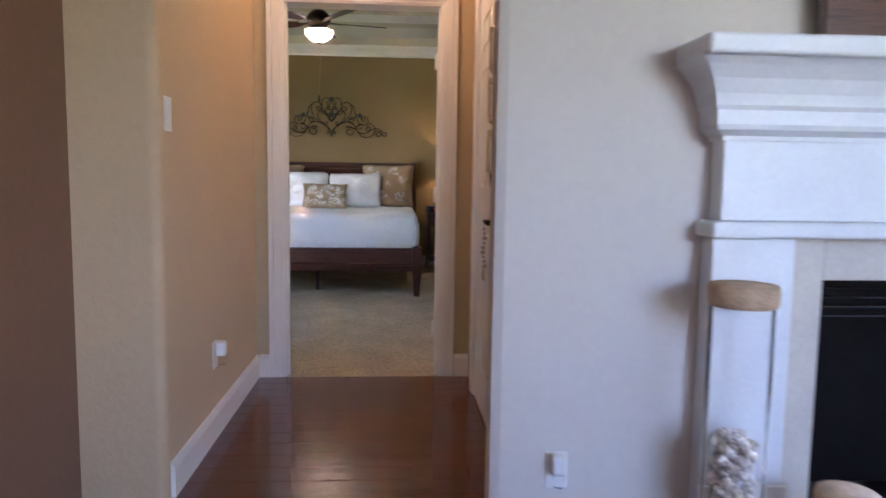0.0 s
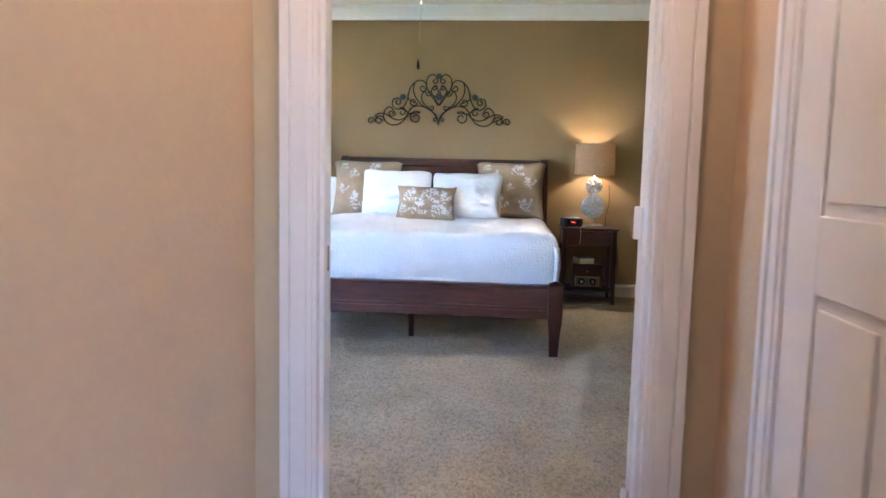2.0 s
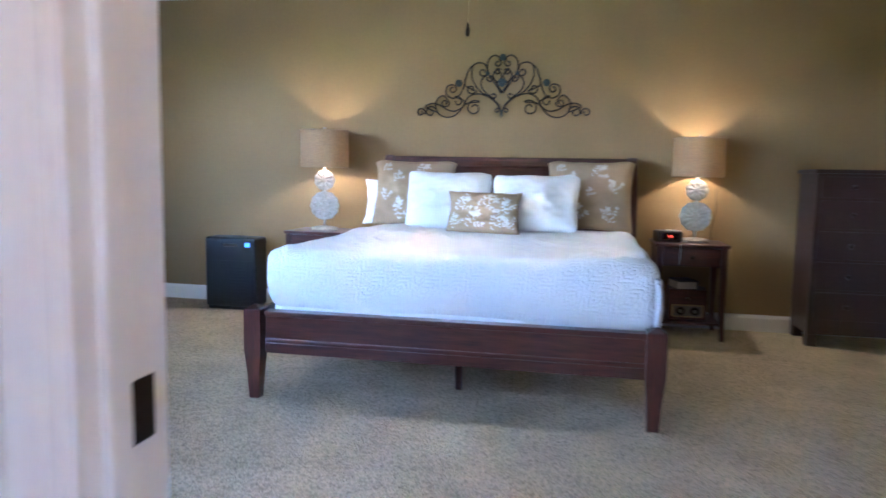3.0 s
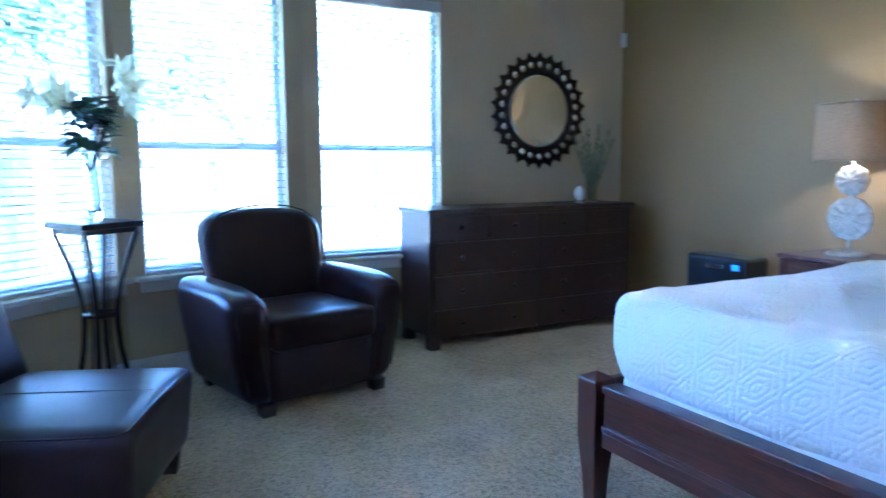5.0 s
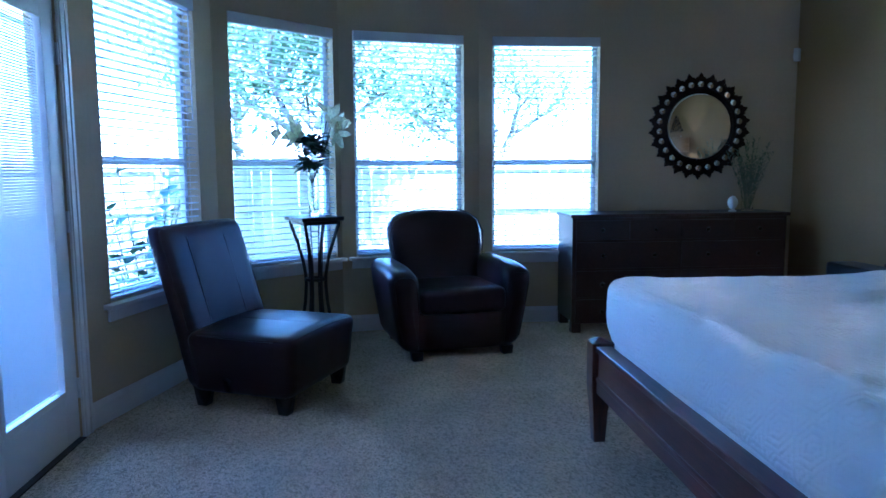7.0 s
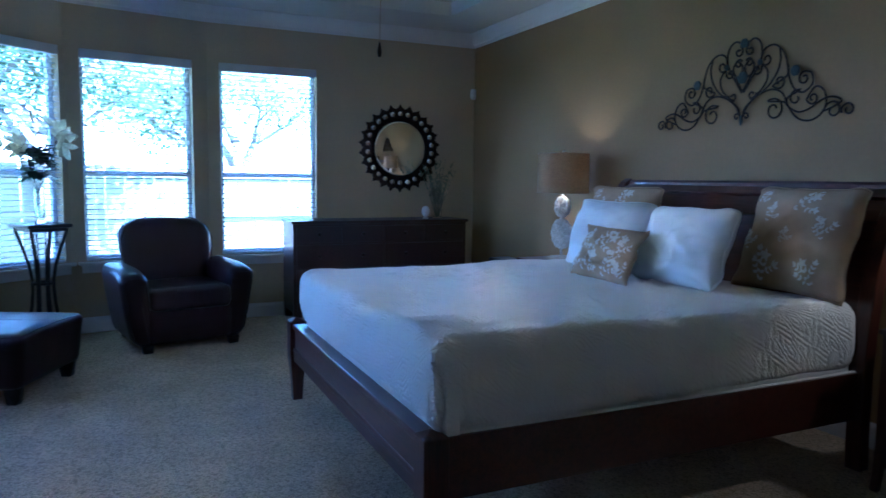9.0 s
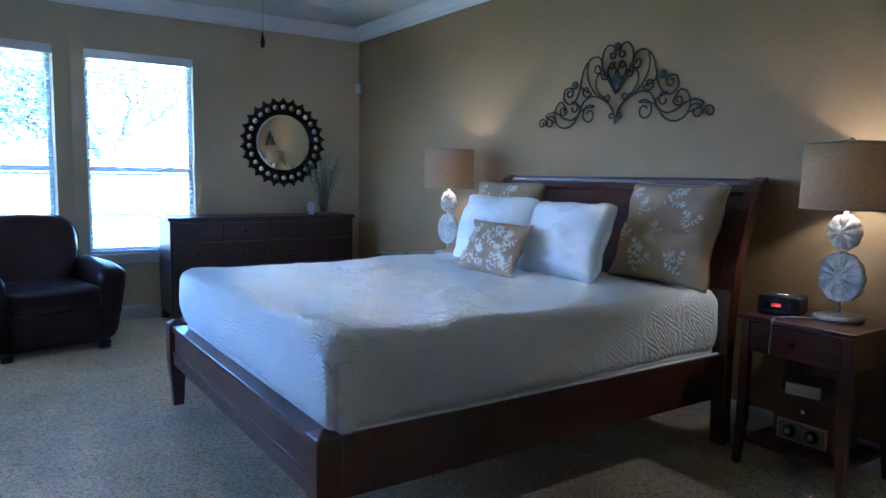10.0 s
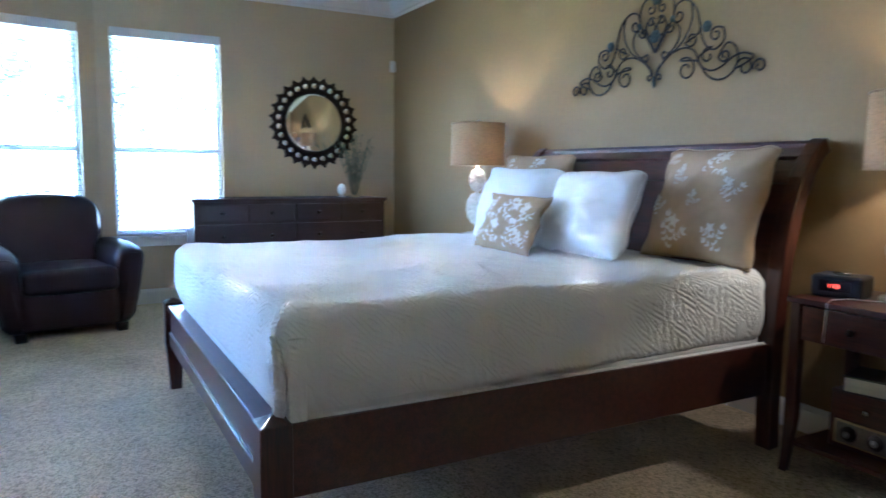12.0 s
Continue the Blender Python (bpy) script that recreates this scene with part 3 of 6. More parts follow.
def make_window(i):
    a, b, c, w = windows[i]
    (x, y), rz = seg_pose(a, b, c)
    win = thing("window_%d" % (i + 1), "white vinyl double-hung window in a bay wall", "window", (x, y, 0), rz, kind="structure")
    h = w / 2
    fr = bmesh.new()
    for x0, x1, z0, z1 in ((-h, -h + 0.035, Z0, Z1), (h - 0.035, h, Z0, Z1), (-h + 0.035, h - 0.035, Z0, Z0 + 0.045), (-h + 0.035, h - 0.035, Z1 - 0.045, Z1)):
        box2(x0, -0.125, z0, x1, -0.085, z1, 0.004, into=fr)
    part("window_frame", fr, M_VINYL, win)
    mid = Z0 + 0.74
    part("meeting_rail", box2(-h + 0.035, -0.120, mid - 0.022, h - 0.035, -0.088, mid + 0.022, 0.004), M_VINYL, win)
    lat = bmesh.new()
    for lx in (-0.24, 0.24):
        box2(lx - 0.03, -0.088, mid + 0.006, lx + 0.03, -0.070, mid + 0.026, 0.004, into=lat)
    part("sash_lock", lat, M_VINYL, win)
    for z0, z1 in ((Z0 + 0.045, mid - 0.022), (mid + 0.022, Z1 - 0.045)):
        pane = part("pane", box2(-h + 0.035, -0.108, z0, h - 0.035, -0.104, z1), M_GLASS, win, "clear glass pane")
        pane.visible_shadow = False
    part("window_sill", box2(-h - 0.06, -0.085, Z0 - 0.028, h + 0.06, 0.055, Z0 - 0.001, 0.006), M_TRIM, win, "white painted window stool")
    part("apron", box2(-h - 0.035, 0.001, Z0 - 0.095, h + 0.035, 0.018, Z0 - 0.029, 0.005), M_TRIM, win)

    bl = thing("window_blind", "white two-inch horizontal blind lowered with slats open", "blind", (x, y, 0), rz, group="window blinds")
    part("valance", box2(-h + 0.003, -0.045, Z1 - 0.075, h - 0.003, 0.012, Z1 - 0.002, 0.006), M_SLAT, bl, "flat white valance board")
    bw = w - 0.02
    sl = bmesh.new()
    n = 4
    row = [[], []]
    for k in range(n + 1):
        t = -0.5 + k / n
        yy, zz = t * 0.05, 0.004 * (1 - 4 * t * t)
        for s, xx in ((0, -bw / 2), (1, bw / 2)):
            row[s].append((sl.verts.new((xx, yy, zz)), sl.verts.new((xx, yy, zz - 0.0026))))
    for k in range(n):
        A, B, C, D = row[0][k], row[0][k + 1], row[1][k + 1], row[1][k]
        sl.faces.new((A[0], D[0], C[0], B[0]))
        sl.faces.new((A[1], B[1], C[1], D[1]))
    bmesh.ops.recalc_face_normals(sl, faces=sl.faces)
    me = mesh_of("slat", sl, M_SLAT)
    z = Z0 + 0.045
    while z < Z1 - 0.085:
        o = new("slat", me)
        o.parent = bl
        o.matrix_basis = pose(0, -0.030, z, 1, 0, 0)
        z += 0.0435
    part("bottom_rail", box2(-bw / 2, -0.055, Z0 + 0.004, bw / 2, -0.005, Z0 + 0.022, 0.004), M_SLAT, bl)
    for lx in (-h + 0.11, h - 0.11):
        part("ladder_cord", tube([(lx, -0.004, Z0 + 0.02), (lx, -0.004, Z1 - 0.08)], 0.0012, 4), M_SLAT, bl)
    part("tilt_wand", tube([(-h + 0.07, 0.008, Z1 - 0.08), (-h + 0.07, 0.010, Z1 - 0.75)], 0.004, 6), M_SLAT, bl)


for i in range(4):
    make_window(i)


# ---- doors ----
def casing(name, x0, x1, top, y, out, label, width=CASING):
    """A moulded casing round an opening in an east-west wall; out is +1 or -1 along y."""
    bm = bmesh.new()
    for lo_, hi_ in ((0.0, width), ):
        for d, (u0, u1) in ((0.012, (0, width)), (0.018, (0.014, width - 0.03)), (0.022, (width - 0.026, width))):
            y0, y1 = sorted((y, y + out * d))
            box2(x0 - u1, y0, 0, x0 - u0, y1, top + u1, 0.003, into=bm)
            box2(x1 + u0, y0, 0, x1 + u1, y1, top + u1, 0.003, into=bm)
            box2(x0 - u0, y0, top + u0, x1 + u0, y1, top + u1, 0.003, into=bm)
    return solo(name, bm, M_TRIM, label, "door trim", "structure")


JT = 0.02
casing("trim_door_hall", DOOR_X0 + 0.01, DOOR_X1 - 0.01, DOOR_H - 0.01, HY, -1, "white moulded casing round the hall doorway")
casing("trim_door_bedroom", DOOR_X0 + 0.01, DOOR_X1 - 0.01, DOOR_H - 0.01, YF, 1, "white moulded casing round the bedroom doorway")
bm = bmesh.new()
for x0, x1, z0, z1 in ((DOOR_X0, DOOR_X0 + JT, 0, DOOR_H - JT), (DOOR_X1 - JT, DOOR_X1, 0, DOOR_H - JT), (DOOR_X0, DOOR_X1, DOOR_H - JT, DOOR_H)):
    box2(x0, HY - 0.004, z0, x1, YF + 0.004, z1, 0.002, into=bm)
for x0, x1, z1 in ((DOOR_X0 + JT, DOOR_X0 + JT + 0.012, DOOR_H - JT), (DOOR_X1 - JT - 0.012, DOOR_X1 - JT, DOOR_H - JT)):
    box2(x0, HY + 0.03, 0, x1, HY + 0.065, z1, 0.002, into=bm)
solo("door_jamb", bm, M_TRIM, "white door jamb and stop", "door frame", "structure")
strike = thing("strike_plate", "dark bronze strike plate on the door jamb", "strike plate", (DOOR_X0 + JT, YF - 0.045, 0.93))
part("plate", box2(0, -0.02, -0.035, 0.003, 0.02, 0.035, 0.001), M_BRONZE, strike)


def panel_door(name, label, width, height, at, rz, lever_side, keys=False, thick=0.036):
    """Six-panel painted door; local x runs from the hinge, the leaf's face towards -y."""
    d = thing(name, label, "door", at, rz, kind="structure")
    part("leaf", box2(0, -thick / 2 + 0.007, 0.008, width, thick / 2 - 0.007, height), M_TRIM, d)
    st = 0.11 * width / 0.76
    rails = [(0.008, 0.22), (0.97, 1.11), (1.66, 1.76), (height - 0.11, height)]
    for sgn in (-1, 1):
        y0, y1 = sorted((sgn * (thick / 2 - 0.007), sgn * thick / 2))
        bm = bmesh.new()
        for x0, x1 in ((0, st), (width / 2 - 0.045, width / 2 + 0.045), (width - st, width)):
            box2(x0, y0, 0.008, x1, y1, height, 0.004, into=bm)
        for z0, z1 in rails:
            box2(st, y0, z0, width / 2 - 0.045, y1, z1, 0.004, into=bm)
            box2(width / 2 + 0.045, y0, z0, width - st, y1, z1, 0.004, into=bm)
        part("stile_frame", bm, M_TRIM, d)
        for x0, x1 in ((st, width / 2 - 0.045), (width / 2 + 0.045, width - st)):
            for (a0, a1), (b0, b1) in zip(rails, rails[1:]):
                part("raised_panel", box2(x0 + 0.022, y0, a1 + 0.022, x1 - 0.022, y1, b0 - 0.022, 0.006), M_TRIM, d)
    for z in (0.25, 1.05, 1.82):
        part("hinge", box2(-0.012, thick / 2 - 0.012, z - 0.045, 0.004, thick / 2 + 0.010, z + 0.045, 0.004), M_TRIM, d, "painted butt hinge")
    for sgn in lever_side:
        lv = part("door_handle", moved(lathe([(0.0, 0), (0.032, 0), (0.032, 0.006), (0.026, 0.012), (0.012, 0.014), (0.012, 0.045), (0.0, 0.045)], 24),
                                       pose(width - 0.065, sgn * thick / 2, 0.965, -90 * sgn, 0, 0)), M_BRONZE, d, "oil-rubbed bronze lever handle")
        part("lever", tube([(width - 0.065, sgn * (thick / 2 + 0.040), 0.965), (width - 0.09, sgn * (thick / 2 + 0.046), 0.966), (width - 0.13, sgn * (thick / 2 + 0.044), 0.969), (width - 0.178, sgn * (thick / 2 + 0.040), 0.965)],
                           [0.010, 0.0095, 0.008, 0.009], 8), M_BRONZE, lv)
    return d


# bedroom door stands wide open into the room
panel_door("door_1", "white six-panel bedroom door standing wide open", 0.755, 2.02, (DOOR_X1 - JT + 0.004, YF + 0.010, 0.0), 55, (1, ))
# closet door in the hall, shut
panel_door("door_2", "white six-panel closet door, shut", CL_Y1 - CL_Y0 - 0.05, 2.02, (HX1 + 0.012, CL_Y1 - 0.025, 0.0), -90, (-1, ))
bm = bmesh.new()
for d, (u0, u1) in ((0.012, (0, CASING)), (0.018, (0.014, CASING - 0.03)), (0.022, (CASING - 0.026, CASING))):
    box2(HX1 - d, CL_Y1 + u0, 0, HX1, CL_Y1 + u1, 2.06 + u1, 0.003, into=bm)
    box2(HX1 - d, CL_Y0 - u0, 2.06 + u0, HX1, CL_Y1 + u0, 2.06 + u1, 0.003, into=bm)
for y0, y1 in ((CL_Y0, CL_Y0 + 0.022), (CL_Y1 - 0.022, CL_Y1)):
    box2(HX1 - 0.003, y0, 0, HX1 + 0.115, y1, 2.058, into=bm)
solo("trim_closet", bm, M_TRIM, "white moulded casing round the closet door", "door trim", "structure")

# patio door with blinds between its glass
casing("trim_patio", PAT_X0, PAT_X1, PAT_H, YP, 1, "white moulded casing round the patio door", 0.085)
pat = thing("door_3", "white patio door with full glass and mini blinds, shut", "door", (PAT_X0, YP - 0.03, 0), 0, kind="structure")
pw = PAT_X1 - PAT_X0
bm = bmesh.new()
for x0, x1, z0, z1 in ((0.004, 0.13, 0.01, PAT_H - 0.02), (pw - 0.13, pw - 0.004, 0.01, PAT_H - 0.02), (0.13, pw - 0.13, 0.01, 0.26), (0.13, pw - 0.13, PAT_H - 0.15, PAT_H - 0.02)):
    box2(x0, -0.022, z0, x1, 0.022, z1, 0.003, into=bm)
part("leaf", bm, M_TRIM, pat)
bm = bmesh.new()
for x0, x1, z0, z1 in ((0.115, 0.145, 0.245, PAT_H - 0.135), (pw - 0.145, pw - 0.115, 0.245, PAT_H - 0.135), (0.145, pw - 0.145, 0.245, 0.275), (0.145, pw - 0.145, PAT_H - 0.165, PAT_H - 0.135)):
    box2(x0, 0.022, z0, x1, 0.032, z1, 0.004, into=bm)
part("glazing_bead", bm, M_TRIM, pat)
pp = part("pane", box2(0.13, 0.006, 0.26, pw - 0.13, 0.010, PAT_H - 0.15), M_GLASS, pat, "clear glass pane")
pp.visible_shadow = False
verts, faces = [], []
z = 0.29
while z < PAT_H - 0.17:
    k = len(verts)
    verts += [(0.14, -0.007, z + 0.0056), (pw - 0.14, -0.007, z + 0.0056), (pw - 0.14, 0.001, z - 0.0056), (0.14, 0.001, z - 0.0056)]
    faces.append((k, k + 1, k + 2, k + 3))
    z += 0.0125
me = bpy.data.meshes.new("mini_blind")
me.from_pydata(verts, [], faces)
me.materials.append(M_SLAT)
o = new("mini_blind", me)
o.parent = pat
tagged(o, "fine white mini blind between panes", kind="stuff")
for z in (0.25, 1.05, 1.82):
    part("hinge", box2(-0.012, 0.012, z - 0.05, 0.006, 0.036, z + 0.05, 0.004), M_VINYL, pat, "brushed butt hinge")
solo("door_threshold", box2(PAT_X0, YP - 0.135, -0.05, PAT_X1, YP + 0.02, 0.006, 0.003), M_BRONZE, "dark bronze patio door threshold", "threshold", "structure")

# hall floor, planks laid across the hall
bm = bmesh.new()
box2(HX0 - 0.44, -10.9, -0.08, 5.0, HY - 0.006, -0.012, into=bm)
solo("floor", bm, M_BLACKWOOD, "dark subfloor under the planks", "floor", "structure")

# ---- bed ----
BF = -2.545    # face of the footboard posts
BED_UP = Matrix.Diagonal((1, 1, 1.02, 1))     # bed and bedding stand a little taller than drawn
bed = thing("bed", "cherry-stained wooden king sleigh bed with a low footboard", "bed", (0, 0, 0))
bed.matrix_world = BED_UP


def post(x, y, foot):
    bm = bmesh.new()
    s = 0.047
    n = [(0.028, 0.0), (0.034, 0.12), (s, 0.26), (s, 0.468), (0.0, 0.492)]
    rings = []
    for h, z in n[:-1]:
        rings.append([bm.verts.new((x + a * h, y + b * h, z)) for a, b in ((-1, -1), (1, -1), (1, 1), (-1, 1))])
    apex = bm.verts.new((x, y, n[-1][1]))
    for a, b in zip(rings, rings[1:]):
        for k in range(4):
            bm.faces.new((a[k], a[(k + 1) % 4], b[(k + 1) % 4], b[k]))
    for k in range(4):
        bm.faces.new((rings[-1][k], rings[-1][(k + 1) % 4], apex))
    bm.faces.new(rings[0][::-1])
    bmesh.ops.bevel(bm, geom=[e for e in bm.edges if abs(e.verts[0].co.z - e.verts[1].co.z) > 0.05 or e.verts[0].co.z > 0.4], offset=0.004, segments=2, profile=0.5, affect="EDGES")
    return bm


BX = 0.985
for x in (-BX - 0.055, BX):
    part("footpost", post(x, BF + 0.047, True), M_CHERRYV, bed)
fb = part("footboard", box2(-BX + 0.012, BF + 0.022, 0.262, BX - 0.047, BF + 0.052, 0.452, 0.003), M_CHERRY, bed)
part("top_rail", box2(-BX + 0.012, BF + 0.008, 0.435, BX - 0.047, BF + 0.085, 0.462, 0.005), M_CHERRY, fb)
part("bead", box2(-BX + 0.012, BF + 0.010, 0.300, BX - 0.047, BF + 0.024, 0.322, 0.005), M_CHERRY, fb)
part("bottom_rail", box2(-BX + 0.012, BF + 0.014, 0.245, BX - 0.047, BF + 0.056, 0.300, 0.004), M_CHERRY, fb)
for x0, x1 in ((-BX - 0.065, -BX - 0.031), (BX - 0.004, BX + 0.030)):
    part("side_rail", box2(x0, BF + 0.094, 0.245, x1, -0.38, 0.462, 0.004), M_CHERRY, bed)
part("slat_deck", box2(-BX + 0.01, BF + 0.10, 0.40, BX - 0.01, -0.34, 0.43), M_CHERRY, bed)
part("center_leg", moved(lathe([(0.020, 0.0), (0.024, 0.2), (0.026, 0.40)], 12), pose(-0.02, BF + 0.45, 0)), M_CHERRYV, bed)
part("center_beam", box2(-0.05, BF + 0.06, 0.32, 0.01, -0.34, 0.40, 0.003), M_CHERRY, bed)
# sleigh headboard: a swept section
hb_line = [(-0.335, 0.25), (-0.330, 0.45), (-0.318, 0.64), (-0.296, 0.84), (-0.258, 1.01), (-0.205, 1.145), (-0.150, 1.235), (-0.110, 1.277)]


def sweep_section(x0, x1, line, half):
    """A board that follows (y, z) pairs, between two x."""
    bm = bmesh.new()
    pts = [Vector(p) for p in line]
    rows_ = []
    for i, p in enumerate(pts):
        d = (pts[min(i + 1, len(pts) - 1)] - pts[max(i - 1, 0)]).normalized()
        nrm = Vector((-d.y, d.x)) * half
        rows_.append([bm.verts.new((x, q.x, q.y)) for x, q in ((x0, p - nrm), (x1, p - nrm), (x1, p + nrm), (x0, p + nrm))])
    for a, b in zip(rows_, rows_[1:]):
        for k in range(4):
            bm.faces.new((a[k], a[(k + 1) % 4], b[(k + 1) % 4], b[k]))
    bm.faces.new(rows_[0][::-1])
    bm.faces.new(rows_[-1])
    bmesh.ops.recalc_face_normals(bm, faces=bm.faces)
    return bm


hb = part("headboard", sweep_section(-BX + 0.03, BX - 0.03, hb_line, 0.012), M_CHERRY, bed)
for x0, x1 in ((-BX - 0.045, -BX + 0.03), (BX - 0.03, BX + 0.045)):
    ob = part("headboard_post", sweep_section(x0, x1, [(-0.315, 0.0), (-0.325, 0.15)] + hb_line[1:] + [(-0.075, 1.298)], 0.034), M_CHERRYV, hb)
    smooth_by_bevel(ob, 0.006)
roll = []
for i in range(9):
    a = radians(150 - i * 40)
    roll.append((-0.085 + 0.030 * math.cos(a), 1.288 + 0.030 * math.sin(a)))
bm = prism(roll, 2 * BX - 0.06)
part("crest_rail", moved(bm, Matrix(((0, 1, 0, -BX + 0.03), (1, 0, 0, 0), (0, 0, 1, 0), (0, 0, 0, 1)))), M_CHERRY, hb)
part("panel_bead", moved(sweep_section(-BX + 0.03, BX - 0.03, [(-0.222, 1.130), (-0.196, 1.182)], 0.009), pose(0, -0.014, 0)), M_CHERRY, hb)
part("panel_bead", moved(sweep_section(-BX + 0.03, BX - 0.03, [(-0.160, 1.240), (-0.135, 1.266)], 0.010), pose(0, -0.014, 0)), M_CHERRY, hb)


# mattress under its spread
def quilt_material():
    m = material("white_matelasse_quilt", (0.84, 0.815, 0.79), 0.92, var=0.03, scale=3, fine=200, spec=0.15)
    nt = m.node_tree
    tc = nt.nodes.new("ShaderNodeTexCoord")
    sep = nt.nodes.new("ShaderNodeSeparateXYZ")
    nt.links.new(tc.outputs["Object"], sep.inputs[0])

    def op(kind, a, b=0.0):
        n = nt.nodes.new("ShaderNodeMath")
        n.operation = kind
        for i, v in ((0, a), (1, b)):
            if isinstance(v, (int, float)):
                n.inputs[i].default_value = v
            else:
                nt.links.new(v, n.inputs[i])
        return n.outputs[0]
    u, v = op("SUBTRACT", sep.outputs[0], op("MULTIPLY", sep.outputs[2], 0.6)), op("ADD", sep.outputs[1], sep.outputs[2])
    P = 0.14
    # every other row of lozenges is shifted by half, as interlocking rings are
    row_ = op("FLOOR", op("DIVIDE", v, P))
    us = op("ADD", u, op("MULTIPLY", row_, P * 0.5))
    fu = op("ABSOLUTE", op("SUBTRACT", op("FRACT", op("DIVIDE", us, P)), 0.5))
    fv = op("ABSOLUTE", op("SUBTRACT", op("FRACT", op("DIVIDE", v, P)), 0.5))
    d = op("MAXIMUM", op("ADD", op("MULTIPLY", fu, 0.86), op("MULTIPLY", fv, 0.5)), op("MULTIPLY", fv, 1.0))
    ridge = op("SINE", op("MULTIPLY", d, 44.0))
    ridge = op("POWER", op("MULTIPLY", op("ADD", ridge, 1.0), 0.5), 0.6)
    fine = nt.nodes.new("ShaderNodeTexNoise")
    fine.inputs["Scale"].default_value, fine.inputs["Detail"].default_value = 85, 4
    nt.links.new(tc.outputs["Object"], fine.inputs["Vector"])
    crease = nt.nodes.new("ShaderNodeTexNoise")
    crease.inputs["Scale"].default_value, crease.inputs["Detail"].default_value = 7, 5
    nt.links.new(tc.outputs["Object"], crease.inputs["Vector"])
    height = op("ADD", op("MULTIPLY", ridge, 0.30), op("ADD", op("MULTIPLY", fine.outputs["Fac"], 0.8), op("MULTIPLY", crease.outputs["Fac"], 2.2)))
    bp = nt.nodes.new("ShaderNodeBump")
    bp.inputs["Strength"].default_value, bp.inputs["Distance"].default_value = 1.0, 0.007
    nt.links.new(height, bp.inputs["Height"])
    nt.links.new(bp.outputs["Normal"], nt.nodes["Principled BSDF"].inputs["Normal"])
    return m


M_QUILT = quilt_material()
MX, MF, MH, MZ0, MZ1 = 0.995, BF + 0.050, -0.36, 0.442, 0.775


def soft_block(x0, x1, y0, y1, z0, z1, r, n=40, wob=0.006, seed=0.0, tuck=0.03):
    """A rounded, slightly slack block such as a covered mattress."""
    bm = bm_box(0, 0, 0, 1, 1, 1)
    bmesh.ops.subdivide_edges(bm, edges=bm.edges[:], cuts=n, use_grid_fill=True)
    cx, cy, cz = (x0 + x1) / 2, (y0 + y1) / 2, (z0 + z1) / 2
    hx, hy, hz = (x1 - x0) / 2, (y1 - y0) / 2, (z1 - z0) / 2
    for v in bm.verts:
        p = Vector((v.co.x * 2 * hx, v.co.y * 2 * hy, v.co.z * 2 * hz))
        core = Vector((max(-hx + r, min(hx - r, p.x)), max(-hy + r, min(hy - r, p.y)), max(-hz + r, min(hz - r, p.z))))
        off = p - core
        if off.length > r * 0.999 and off.length > 1e-6:
            off = off.normalized() * r
        q = core + off
        low = max(0.0, -q.z / hz)
        sag = 1 - tuck * low * low
        q.x, q.y = q.x * sag, q.y * sag
        w = noise.noise(Vector((q.x * 2.3 + seed, q.y * 2.3, q.z * 6))) * wob + noise.noise(Vector((q.x * 9, q.y * 9 + seed, q.z * 9))) * wob * 0.35
        nrm = off.normalized() if off.length > 1e-6 else Vector((0, 0, 1))
        q += nrm * w
        v.co = q + Vector((cx, cy, cz))
    for f in bm.faces:
        f.smooth = True
    return bm


quilt = thing("bedspread", "white matelasse bedspread tucked over the mattress", "bedspread", (0, 0, 0))
quilt.matrix_world = BED_UP
spread = soft_block(-MX, MX, MF, MH, MZ0, MZ1, 0.066, 110, 0.010)
for v in spread.verts:
    # slack creases where the cover has been smoothed by hand
    q = v.co
    top = max(0.0, min(1.0, (q.z - MZ1 + 0.06) / 0.05))
    a = 1 - abs(noise.noise(Vector((q.x * 5 + 0.35 * q.y * 5, q.y * 3.2, 0.4)))) * 3.2
    b = 1 - abs(noise.noise(Vector((q.x * 9, q.y * 8 - 4 * q.x, 7.1)))) * 3.0
    patch = max(0.0, noise.noise(Vector((q.x * 1.6 + 3.3, q.y * 1.6, 2.0))) + 0.25)
    q.z += top * (0.018 * max(0.0, a) * patch * 2 + 0.009 * max(0.0, b) * patch * 1.6)
part("cover", spread, M_QUILT, quilt, smooth=True)
part("underlay", soft_block(-MX + 0.035, MX - 0.03, MF + 0.03, MH, 0.30, MZ0 + 0.06, 0.03, 20, 0.004, 2.0, 0.0), M_WHITECOTTON, quilt, "white cotton box-spring cover", smooth=True)
part("corner_fold", tube([(MX - 0.025, MF + 0.005, MZ1 - 0.065), (MX - 0.006, MF + 0.012, MZ1 - 0.12), (MX - 0.004, MF + 0.016, MZ1 - 0.20), (MX - 0.012, MF + 0.016, MZ0 + 0.012)], [0.009, 0.019, 0.022, 0.016], 8), M_QUILT, quilt, "folded hospital corner")
part("corner_fold", box2(MX - 0.02, MF + 0.040, MZ0 + 0.012, MX + 0.012, MF + 0.095, MZ1 - 0.075, 0.007, 3), M_QUILT, quilt, "folded hospital corner")
part("hem", tube([(MX - 0.004, MF + 0.06, MZ0 + 0.016), (MX + 0.004, -1.9, MZ0 + 0.020), (MX + 0.003, -1.2, MZ0 + 0.018), (MX - 0.004, MH - 0.02, MZ0 + 0.018)], 0.009, 8), M_QUILT, quilt)
